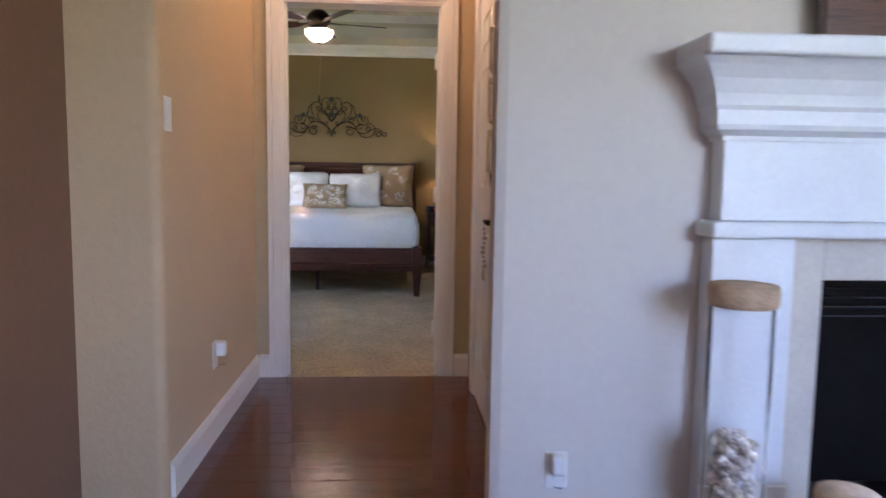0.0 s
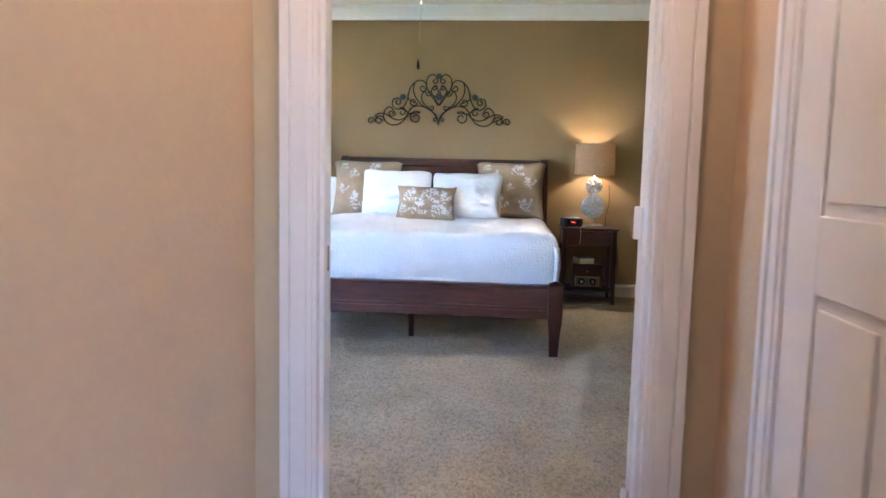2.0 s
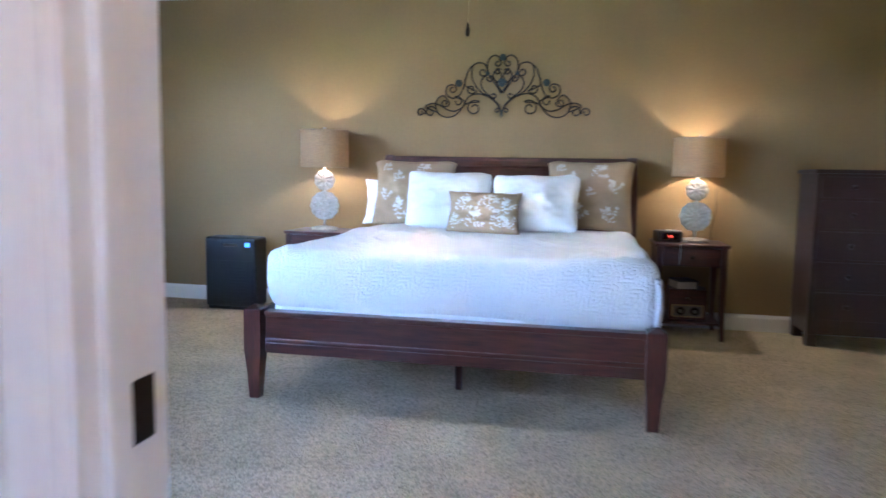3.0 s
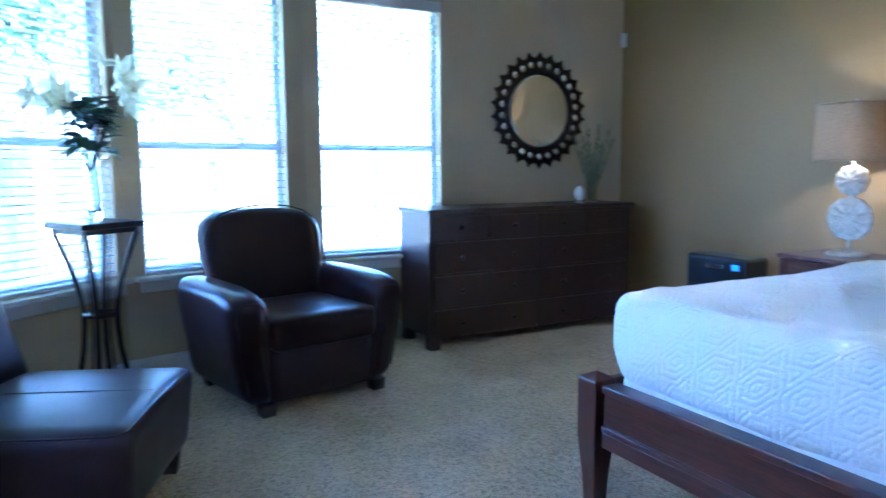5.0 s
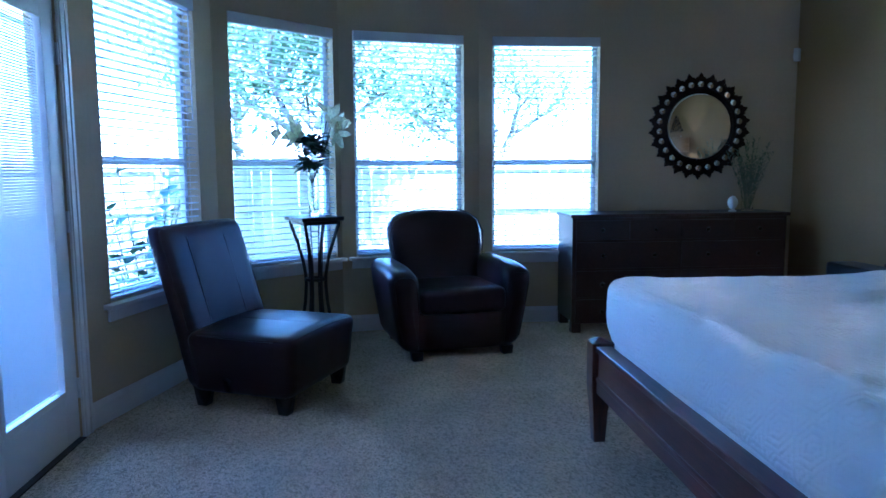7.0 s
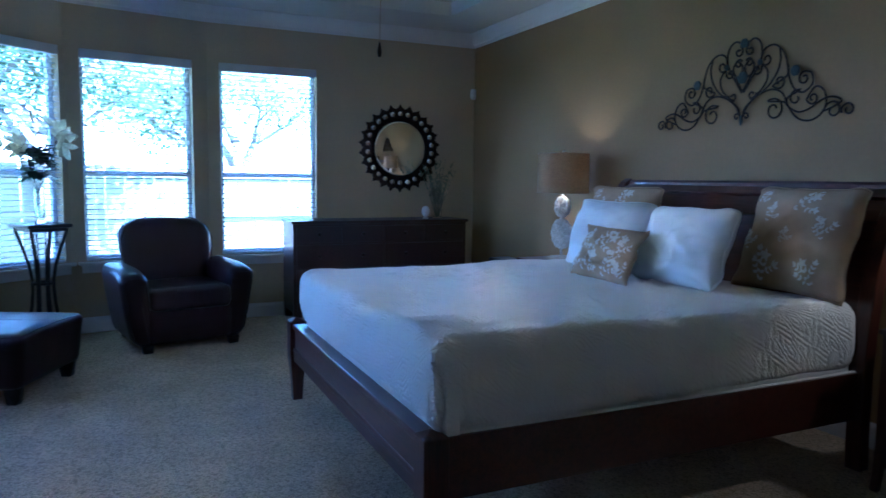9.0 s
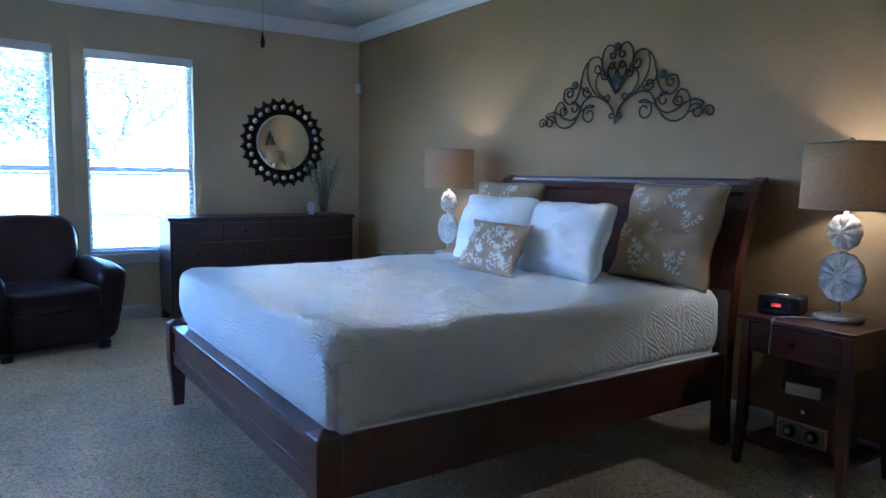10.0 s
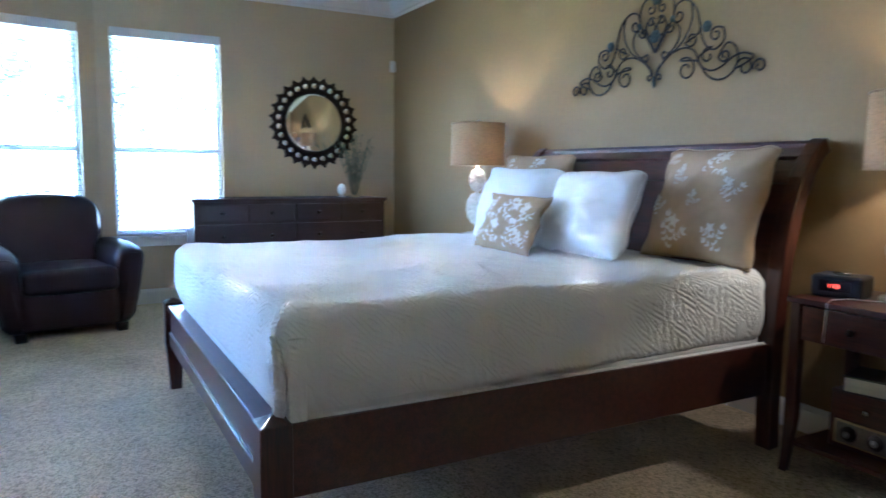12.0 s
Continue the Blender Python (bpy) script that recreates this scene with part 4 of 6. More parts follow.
solo("bed_sheet", soft_block(-MX + 0.02, MX - 0.005, -0.60, MH + 0.012, MZ0 + 0.005, MZ1 - 0.015, 0.06, 20, 0.008, 4.0), M_WHITECOTTON, "white cotton sheet showing at the bed head", "sheet", smooth=True).matrix_world = BED_UP


# pillows
def pillow_bm(w, h, t, n=34, seed=0.0, flange=0.0, droop=0.0):
    """A stuffed cushion standing in the x-z plane, base at z=0, front towards -y."""
    bm = bmesh.new()
    front, back = {}, {}

    def edge(u, v):
        # sides bow in a little, corners stick out
        bx = 1 - 0.085 * (1 - v * v) ** 1.0
        bz = 1 - 0.075 * (1 - u * u) ** 1.0
        return bx, bz
    for i in range(n + 1):
        for j in range(n + 1):
            u, v = -1 + 2 * i / n, -1 + 2 * j / n
            bx, bz = edge(u, v)
            soft = 1 - (0.09 if t > 0.22 else 0.0) * (abs(u * v)) ** 5 - 0.012 * noise.noise(Vector((u * 1.7, v * 1.7, seed)))
            x, z = u * bx * soft * w / 2, v * bz * soft * h / 2
            fu, fv = max(0.0, 1 - abs(u) ** 2.4), max(0.0, 1 - abs(v) ** 2.4)
            d = t / 2 * (fu * fv) ** 0.52
            fold = abs(noise.noise(Vector(((u - v) * 2.6 + seed, (u + v) * 0.9, seed)))) + abs(noise.noise(Vector(((u + v) * 2.6, (u - v) * 0.9 + seed, 1.7))))
            wr = noise.noise(Vector((u * 2.2 + seed, v * 2.2, seed))) * 0.012 + noise.noise(Vector((u * 6 + seed, v * 6, 3))) * 0.006 - fold * 0.004
            z2 = z - droop * max(0, v) ** 5 * abs(u) ** 9 * 0.03
            yb = droop * max(0, v) * 0.02 + noise.noise(Vector((u * 2.4, v * 2.4, seed + 5))) * 0.035 * max(abs(u), abs(v)) ** 4
            if i in (0, n) or j in (0, n):
                front[i, j] = back[i, j] = bm.verts.new((x, yb, z2 + h / 2))
            else:
                front[i, j] = bm.verts.new((x, -d - wr * fu * fv * 2 + yb, z2 + h / 2))
                back[i, j] = bm.verts.new((x, d * 0.8 + yb, z2 + h / 2))
    for i in range(n):
        for j in range(n):
            bm.faces.new((front[i, j], front[i + 1, j], front[i + 1, j + 1], front[i, j + 1])).smooth = True
            bm.faces.new((back[i, j], back[i, j + 1], back[i + 1, j + 1], back[i + 1, j])).smooth = True
    return bm, front


def sprig(bm, surf, cx, cz, size, turn, rnd):
    """Embroidered spray: a curved stem with pairs of pointed leaves and a flower head, laid on the cushion's face."""
    def leaf(x, z, ang, ln):
        pts = []
        for k, wd in ((0.0, 0.0), (0.3, 0.24), (0.6, 0.20), (1.0, 0.0)):
            pts.append((k, wd))
        ring = [(k, wd) for k, wd in pts] + [(k, -wd) for k, wd in pts[-2:0:-1]]
        vs = []
        for k, wd in ring:
            px, pz = x + ln * (k * math.cos(ang) - wd * math.sin(ang)), z + ln * (k * math.sin(ang) + wd * math.cos(ang))
            y = surf(px, pz)
            if y is None:
                return
            vs.append(bm.verts.new((px, y - 0.0022, pz)))
        mid = bm.verts.new((x + ln * 0.5 * math.cos(ang), (surf(x + ln * 0.5 * math.cos(ang), z + ln * 0.5 * math.sin(ang)) or vs[0].co.y) - 0.0042, z + ln * 0.5 * math.sin(ang)))
        for a, b in zip(vs, vs[1:] + vs[:1]):
            bm.faces.new((a, b, mid))
    def twig(x, z, ang, ln, steps, bend):
        for k in range(steps):
            x, z = x + math.cos(ang) * ln / steps, z + math.sin(ang) * ln / steps
            leaf(x, z, ang + rnd.uniform(0.5, 1.0), size * rnd.uniform(0.12, 0.19))
            leaf(x, z, ang - rnd.uniform(0.5, 1.0), size * rnd.uniform(0.12, 0.19))
            ang += bend + rnd.uniform(-0.12, 0.12)
        leaf(x, z, ang, size * 0.2)
        return x, z, ang
    x, z = cx - math.cos(turn) * size * 0.6, cz - math.sin(turn) * size * 0.6
    tx, tz, ta = twig(x, z, turn, size * 0.75, 4, 0.08)
    for k in range(5):
        leaf(tx + math.cos(ta) * size * 0.1, tz + math.sin(ta) * size * 0.1, ta + k * 2 * math.pi / 5, size * 0.19)
    for side_, at_ in ((1, 0.25), (-1, 0.4), (1, 0.55)):
        twig(x + math.cos(turn) * size * at_, z + math.sin(turn) * size * at_, turn + side_ * 0.9, size * 0.42, 3, -side_ * 0.15)


def pillow(name, label, at, rz, lean, w, h, t, mat, seed, sprigs=(), droop=0.0, group="pillows on the bed", roll_=0.0):
    p = new(name)
    p.empty_display_size = 0.1
    p.matrix_world = pose(*at, 0, 0, rz) @ pose(0, 0, 0, lean, roll_, 0)
    tagged(p, label, "pillow", group)
    bm, front = pillow_bm(w, h, t, seed=seed, droop=droop)
    n = 34
    grid = {k: v.co.copy() for k, v in front.items()}
    part("cover", bm, mat, p, smooth=True)
    bm2 = bmesh.new()
    rim = [grid[i, 0] for i in range(n + 1)] + [grid[n, j] for j in range(1, n + 1)] + [grid[i, n] for i in range(n - 1, -1, -1)] + [grid[0, j] for j in range(n - 1, 0, -1)]
    tube(rim + rim[:1], 0.004, 6, into=bm2)
    part("seam", bm2, mat, p)
    if sprigs:
        def surf(x, z):
            i, j = (x / (w * 0.97) + 0.5) * n, (z / (h * 0.97)) * n
            if not (1 < i < n - 1 and 1 < j < n - 1):
                return None
            a, b = int(i), int(j)
            fi, fj = i - a, j - b
            return (grid[a, b].y * (1 - fi) * (1 - fj) + grid[a + 1, b].y * fi * (1 - fj) + grid[a, b + 1].y * (1 - fi) * fj + grid[a + 1, b + 1].y * fi * fj)
        rnd = random.Random(int(seed * 100))
        for cx, cz, size, turn in sprigs:
            em = bmesh.new()
            sprig(em, surf, cx * w, cz * h, size, turn, rnd)
            tagged(part("embroidered_spray", em, M_THREAD, p, "cream embroidered leaf spray"), kind="stuff")
    return p


PZ = MZ1 * 1.02 - 0.006
big_sprigs = [(-0.18, 0.70, 0.12, 0.9), (0.12, 0.80, 0.17, 0.4), (0.30, 0.60, 0.14, 1.6), (-0.12, 0.22, 0.20, 1.2), (0.26, 0.22, 0.16, 2.0), (-0.32, 0.44, 0.12, 1.4), (0.02, 0.50, 0.09, 1.0), (-0.33, 0.86, 0.10, 0.6)]
small_sprigs = [(-0.26, 0.65, 0.17, 0.5), (0.08, 0.68, 0.20, 0.2), (0.34, 0.62, 0.15, 1.3), (-0.10, 0.28, 0.18, 0.6), (0.22, 0.25, 0.17, 0.9), (-0.36, 0.25, 0.13, 1.2), (0.38, 0.24, 0.12, 2.0)]
pillow("euro_sham", "taupe linen square sham with cream leaf embroidery", (0.66, -0.47, PZ), -4, -14, 0.66, 0.56, 0.20, M_LINEN, 1.3, big_sprigs, 1.0)
pillow("euro_sham", "taupe linen square sham with cream leaf embroidery", (-0.70, -0.47, PZ), 4, -14, 0.66, 0.54, 0.20, M_LINEN, 2.7, big_sprigs, 1.0)
pillow("white_pillow", "plump white cotton pillow standing up", (0.275, -0.83, PZ), -3, -20, 0.66, 0.45, 0.25, M_WHITECOTTON, 3.9)
pillow("white_pillow", "plump white cotton pillow standing up", (-0.355, -0.83, PZ), 3, -20, 0.66, 0.46, 0.25, M_WHITECOTTON, 5.2)
pillow("white_pillow", "white cotton pillow lying behind the taupe sham", (-0.82, -0.40, PZ), 0, -12, 0.62, 0.36, 0.14, M_WHITECOTTON, 6.2)
pillow("lumbar_pillow", "small taupe oblong pillow with cream embroidery", (-0.06, -1.05, PZ), 0, -24, 0.52, 0.315, 0.14, M_LINEN, 7.7, small_sprigs)


# ---- nightstands ----
def nightstand(at, rz=0):
    ns = thing("nightstand", "cherry-stained nightstand with one drawer and low shelf", "nightstand", at, rz, group="nightstands beside the bed")
    w, d, h = 0.50, 0.43, 0.715
    part("top", box2(-w / 2 - 0.012, -d / 2 - 0.012, h - 0.022, w / 2 + 0.012, d / 2 + 0.012, h, 0.004), M_CHERRY, ns)
    for sx_ in (-1, 1):
        for sy_ in (-1, 1):
            bm = bmesh.new()
            rings = []
            for z, s, k in ((0, 0.030, 0.012), (0.10, 0.034, 0.006), (0.22, 0.042, 0.0), (h - 0.022, 0.042, 0.0)):
                cx_, cy_ = sx_ * (w / 2 - 0.021 + k), sy_ * (d / 2 - 0.021 + k)
                rings.append([bm.verts.new((cx_ + a * s / 2, cy_ + b * s / 2, z)) for a, b in ((-1, -1), (1, -1), (1, 1), (-1, 1))])
            for a, b in zip(rings, rings[1:]):
                for k in range(4):
                    bm.faces.new((a[k], a[(k + 1) % 4], b[(k + 1) % 4], b[k]))
            bm.faces.new(rings[0][::-1])
            bm.faces.new(rings[-1])
            smooth_by_bevel(part("leg", bm, M_CHERRYV, ns), 0.003)
    for x0, x1 in ((-w / 2 + 0.006, -w / 2 + 0.024), (w / 2 - 0.024, w / 2 - 0.006)):
        part("side_apron", box2(x0, -d / 2 + 0.042, h - 0.17, x1, d / 2 - 0.042, h - 0.023), M_CHERRY, ns)
    part("back_apron", box2(-w / 2 + 0.042, d / 2 - 0.024, h - 0.17, w / 2 - 0.042, d / 2 - 0.006, h - 0.023), M_CHERRY, ns)
    dr = part("drawer", box2(-w / 2 + 0.045, -d / 2 + 0.004, h - 0.165, w / 2 - 0.045, -d / 2 + 0.022, h - 0.030, 0.003), M_CHERRY, ns)
    part("knob", moved(lathe([(0.0, 0), (0.007, 0), (0.006, 0.012), (0.014, 0.018), (0.012, 0.026), (0.0, 0.028)], 16), pose(0, -d / 2 + 0.004, h - 0.097, 90, 0, 0)), M_BRONZE, dr)
    part("shelf", box2(-w / 2 + 0.020, -d / 2 + 0.020, 0.110, w / 2 - 0.020, d / 2 - 0.020, 0.130, 0.003), M_CHERRY, ns)
    return ns


NSR, NSL = (1.425, -0.265, 0), (-1.49, -0.34, 0)
ns = nightstand(NSR)
copy_thing(ns, pose(*NSL))
NST = 0.715


# ---- table lamps ----
def disc_rosette(r, petals, thick):
    """A carved round flower, facing -y, centred on the origin."""
    bm = bmesh.new()
    nr, na = 9, petals * 8
    front = []
    for i in range(nr + 1):
        q = i / nr
        ring = []
        for k in range(na):
            a = 2 * math.pi * k / na
            wave = abs(math.cos(petals * a / 2))
            rr = r * q * (1 - (0.06 * (1 - wave) if q > 0.9 else 0))
            relief = thick * (0.55 + 0.45 * wave * math.sin(math.pi * min(1, q * 1.05)) - 0.4 * max(0, q - 0.8) * 5 * 0.4)
            if q < 0.26:
                relief = thick * (0.9 + 0.35 * math.cos(q / 0.26 * math.pi / 2))
            ring.append((rr * math.cos(a), -relief, rr * math.sin(a)))
        front.append(ring)
    for sgn in (1, -1):
        rings = [[bm.verts.new((x, y * sgn, z)) for x, y, z in ring] for ring in front]
        for a, b in zip(rings[1:], rings[2:]):
            for k in range(na):
                bm.faces.new((a[k], a[(k + 1) % na], b[(k + 1) % na], b[k])).smooth = True
        bm.faces.new(rings[1])
        if sgn == 1:
            keep = rings[-1]
        else:
            for k in range(na):
                bm.faces.new((keep[k], keep[(k + 1) % na], rings[-1][(k + 1) % na], rings[-1][k]))
    bmesh.ops.recalc_face_normals(bm, faces=bm.faces)
    return bm


def table_lamp(at, rz):
    lamp = thing("table_lamp", "distressed white rosette table lamp with burlap drum shade, lit", "table lamp", at, rz, group="bedside lamps")
    part("base", lathe([(0.0, 0), (0.098, 0), (0.102, 0.008), (0.098, 0.018), (0.075, 0.024), (0.03, 0.030), (0.0, 0.032)], 40), M_PLASTERCARVE, lamp)
    part("stem", tube([(0, 0, 0.02), (0, 0, 0.49)], 0.009, 10), M_PLASTERCARVE, lamp)
    part("large_rosette", moved(disc_rosette(0.112, 12, 0.020), pose(0, 0, 0.185)), M_PLASTERCARVE, lamp, "large carved white flower disc")
    part("small_rosette", moved(disc_rosette(0.078, 9, 0.030), pose(0, 0, 0.378)), M_PLASTERCARVE, lamp, "small carved white flower ball")
    part("collar", lathe([(0.012, 0.285), (0.016, 0.292), (0.012, 0.300)], 16), M_PLASTERCARVE, lamp)
    sh = bmesh.new()
    r0, r1, z0, z1 = 0.182, 0.178, 0.478, 0.752
    for ra, rb, flip in ((r0, r1, 1), (r0 - 0.003, r1 - 0.003, -1)):
        ring = [[sh.verts.new((rr * math.cos(2 * math.pi * k / 56), rr * math.sin(2 * math.pi * k / 56), zz)) for k in range(56)] for rr, zz in ((ra, z0), (rb, z1))]
        for k in range(56):
            f = (ring[0][k], ring[0][(k + 1) % 56], ring[1][(k + 1) % 56], ring[1][k])
            sh.faces.new(f if flip > 0 else f[::-1]).smooth = True
    shade = part("shade", sh, M_BURLAP, lamp, "tan burlap drum shade glowing from inside")
    for zz in (z0, z1):
        part("rim", moved(torus_bm(0.180, 0.004, 56), pose(0, 0, zz)), M_BURLAP, shade)
    part("spider", tube([(-0.176, 0, z1 - 0.02), (0, 0, z1 - 0.005), (0.176, 0, z1 - 0.02)], 0.0025, 6), M_BRASS, lamp)
    part("finial", lathe([(0.004, z1 - 0.005), (0.006, z1 + 0.002), (0.013, z1 + 0.010), (0.013, z1 + 0.018), (0.005, z1 + 0.026), (0.0, z1 + 0.028)], 16), M_PLASTERCARVE, lamp)
    return lamp


def torus_bm(R, r, n=40, m=8):
    return tube([(R * math.cos(2 * math.pi * k / n), R * math.sin(2 * math.pi * k / n), 0) for k in range(n + 1)], r, m)


LAMP_UP = Matrix.Scale(1.045, 4)
lamp = table_lamp((1.475, -0.205, NST), -12)
lamp.matrix_world = lamp.matrix_world @ LAMP_UP
copy_thing(lamp, pose(-1.50, -0.31, NST, 0, 0, 6) @ LAMP_UP)

# ---- small things on the nightstands ----
clock = thing("clock_radio", "black clock radio with red digits on the nightstand", "clock radio", (1.265, -0.30, NST), 12)
part("body", bm_box(0, 0, 0.044, 0.185, 0.14, 0.088, 0.014, 3), M_BLACKPLASTIC, clock)
part("display", box2(-0.06, -0.0725, 0.025, 0.06, -0.0695, 0.068, 0.001), plain("smoked_display", (0.012, 0.006, 0.006), 0.15), clock)
part("dial", moved(lathe([(0.0, 0), (0.034, 0), (0.034, 0.006), (0.030, 0.010), (0.0, 0.011)], 24), pose(0, 0.0, 0.087)), M_CHROME, clock, "silver top dial")


def text_mesh(body, size, mat, parent, m, name="digits"):
    cu = bpy.data.curves.new(name, "FONT")
    cu.body, cu.size, cu.extrude, cu.align_x, cu.align_y = body, size, 0.0006, "CENTER", "CENTER"
    tmp = bpy.data.objects.new("tmp", cu)
    scene.collection.objects.link(tmp)
    dg = bpy.context.evaluated_depsgraph_get()
    dg.update()
    me = bpy.data.meshes.new_from_object(tmp.evaluated_get(dg))
    bpy.data.objects.remove(tmp)
    me.materials.clear()
    me.materials.append(mat)
    o = new(name, me)
    o.parent = parent
    o.matrix_basis = m
    return o


text_mesh("1105", 0.022, M_LED, clock, pose(-0.005, -0.0735, 0.046, 90, 0, 0))

cord = thing("charging_cord", "thin white charging cord hanging over the nightstand edge", "cord", (1.425, -0.265, NST))
part("wire", tube([(0.03, 0.05, 0.003), (-0.02, -0.05, 0.004), (-0.07, -0.14, 0.012), (-0.085, -0.215, 0.012), (-0.088, -0.240, -0.002), (-0.088, -0.242, -0.08), (-0.092, -0.240, -0.15)], 0.0022, 6), M_WHITEPLASTIC, cord)
cord2 = thing("lamp_cord", "thin brown lamp cord hanging down the wall", "cord", (1.64, -0.035, 0))
part("wire", tube([(0.0, -0.02, 1.12), (0.012, 0.0, 0.95), (-0.02, 0.01, 0.78), (0.0, 0.0, 0.60), (0.02, 0.01, 0.34)], 0.003, 6), M_BRONZE, cord2)

box = thing("keepsake_box", "dark wooden box with framed front and dials", "box", (1.43, -0.25, 0.130), 0)
part("body", bm_box(0, 0, 0.115, 0.28, 0.22, 0.23, 0.006), M_CHERRY, box)
part("front_frame", box2(-0.115, -0.117, 0.02, 0.115, -0.111, 0.115, 0.002), M_BRASS, box, "gilt-edged front panel")
part("glass_front", box2(-0.105, -0.120, 0.028, 0.105, -0.1172, 0.107, 0.001), material("dusky_panel", (0.16, 0.13, 0.10), 0.3, var=0.3), box)
for dx in (-0.052, 0.052):
    k = part("dial", moved(lathe([(0.0, 0), (0.030, 0), (0.030, 0.006), (0.020, 0.008), (0.019, 0.018), (0.0, 0.019)], 24), pose(dx, -0.120, 0.068, 90, 0, 0)), M_IRON, box, "round dial with a pale centre")
    part("dial_face", moved(lathe([(0.0, 0.0), (0.014, 0.0), (0.0, 0.003)], 16), pose(dx, -0.1392, 0.068, 90, 0, 0)), M_PLASTERCARVE, k)
part("rosette_knob", moved(lathe([(0.0, 0), (0.014, 0), (0.010, 0.008), (0.0, 0.010)], 12), pose(0, -0.111, 0.165, 90, 0, 0)), M_CHROME, box)
book = thing("book", "thick old book with cream page edges on the box", "book", (1.40, -0.27, 0.360), 14)
part("page_block", box2(-0.075, -0.095, 0.006, 0.072, 0.095, 0.060, 0.002), M_PAPER, book)
part("cover", box2(-0.080, -0.100, 0.0, 0.078, 0.100, 0.006, 0.002), M_BLACKWOOD, book)
part("cover", box2(-0.080, -0.100, 0.060, 0.078, 0.100, 0.066, 0.002), M_BLACKWOOD, book)
part("spine", box2(0.072, -0.100, 0.0, 0.080, 0.100, 0.066, 0.003), M_BLACKWOOD, book)

# ---- air purifier between the dresser and the bed ----
pur = thing("air_purifier", "black boxy air purifier with a small lit display", "air purifier", (-2.325, -0.28, 0), 0)
pur.matrix_world = pose(-2.325, -0.28, 0) @ Matrix.Diagonal((1.12, 1, 1.2, 1))
part("body", bm_box(0, 0, 0.27, 0.42, 0.22, 0.50, 0.02, 3), M_BLACKPLASTIC, pur)
part("base", box2(-0.19, -0.10, 0.0, 0.19, 0.10, 0.022, 0.004), M_BLACKPLASTIC, pur)
for k in range(14):
    part("grille_slat", box2(-0.17, -0.116, 0.06 + k * 0.022, 0.17, -0.109, 0.068 + k * 0.022, 0.002), M_BLACKPLASTIC, pur)
part("handle_slot", box2(-0.06, -0.113, 0.455, 0.06, -0.1095, 0.475, 0.001), M_CHROME, pur)
part("display", box2(0.12, -0.113, 0.455, 0.165, -0.1095, 0.485, 0.001), M_BLUELED, pur, "small blue display")


# ---- dresser and chest ----
def chest_of(name, label, at, rz, w, d, h, rows_of):
    """Drawer case on block feet; front towards -y."""
    c = thing(name, label, "dresser", at, rz)
    part("top", box2(-w / 2 - 0.018, -d / 2 - 0.018, h - 0.028, w / 2 + 0.018, d / 2, h, 0.005), M_DRESSER, c)
    part("body", box2(-w / 2, -d / 2 + 0.02, 0.09, w / 2, d / 2 - 0.004, h - 0.029), M_DRESSER, c)
    for s in (-1, 1):
        for q in (-1, 1):
            part("foot", box2(s * (w / 2) - (0.075 if s > 0 else -0.002), q * (d / 2) - (0.078 if q > 0 else -0.002), 0, s * (w / 2) + (0.002 if s < 0 else -0.002) + (0.075 if s < 0 else 0), q * (d / 2) + (0.076 if q < 0 else -0.004), 0.09, 0.004), M_DRESSER, c)
    part("front_frame", box2(-w / 2, -d / 2 + 0.006, 0.09, w / 2, -d / 2 + 0.0202, h - 0.029), M_DRESSER, c)
    z = h - 0.05
    for count, dh in rows_of:
        dw = (w - 0.06 - 0.02 * (count - 1)) / count
        for k in range(count):
            x0 = -w / 2 + 0.03 + k * (dw + 0.02)
            dr = part("drawer", box2(x0, -d / 2 - 0.004, z - dh, x0 + dw, -d / 2 + 0.012, z, 0.004), M_DRESSER, c)
            for kx in ((0.25, 0.75) if dw > 0.5 else (0.5, )):
                part("knob", moved(lathe([(0.0, 0), (0.008, 0), (0.007, 0.012), (0.017, 0.02), (0.014, 0.028), (0.0, 0.030)], 16), pose(x0 + dw * kx, -d / 2 - 0.004, z - dh / 2, 90, 0, 0)), M_BRONZE, dr)
        z -= dh + 0.02
    return c


chest_of("dresser", "dark-stained wooden dresser with eight drawers under the mirror", (-3.415, -1.175, 0), 90, 1.735, 0.45, 0.936, [(4, 0.15), (2, 0.205), (2, 0.205), (2, 0.19)])
chest_of("tall_chest", "dark cherry tall chest of drawers against the accent wall", (2.70, -0.235, 0), 0, 0.90, 0.42, 1.28, [(2, 0.15), (1, 0.20), (1, 0.20), (1, 0.20), (1, 0.20)])


# ---- sunburst mirror ----
mir = thing("sunburst_mirror", "round mirror in a dark bronze sunburst frame with small mirrors", "mirror", (XL + 0.002, -0.845, 1.635), 90)
# local: front towards -y
RI, RO = 0.292, 0.40
NR = 26
bm = lathe([(RI - 0.004, 0.0), (RI - 0.004, 0.026), (RI + 0.010, 0.032), (RI + 0.022, 0.026), (RI + 0.028, 0.014), (RO - 0.026, 0.014), (RO - 0.014, 0.020), (RO - 0.004, 0.014), (RO - 0.004, 0.0), (RI - 0.004, 0.0)], 104, cap=False)
part("frame", moved(bm, pose(0, -0.001, 0, 90, 0, 0)), M_IRON, mir)
part("mirror_glass", moved(lathe([(0.0, 0.012), (RI - 0.030, 0.012), (RI - 0.004, 0.008), (RI - 0.004, 0.0)], 96, cap=False), pose(0, -0.003, 0, 90, 0, 0)), M_MIRROR, mir, "bevelled round mirror glass")
ray_me = ray_ob = round_ob = None
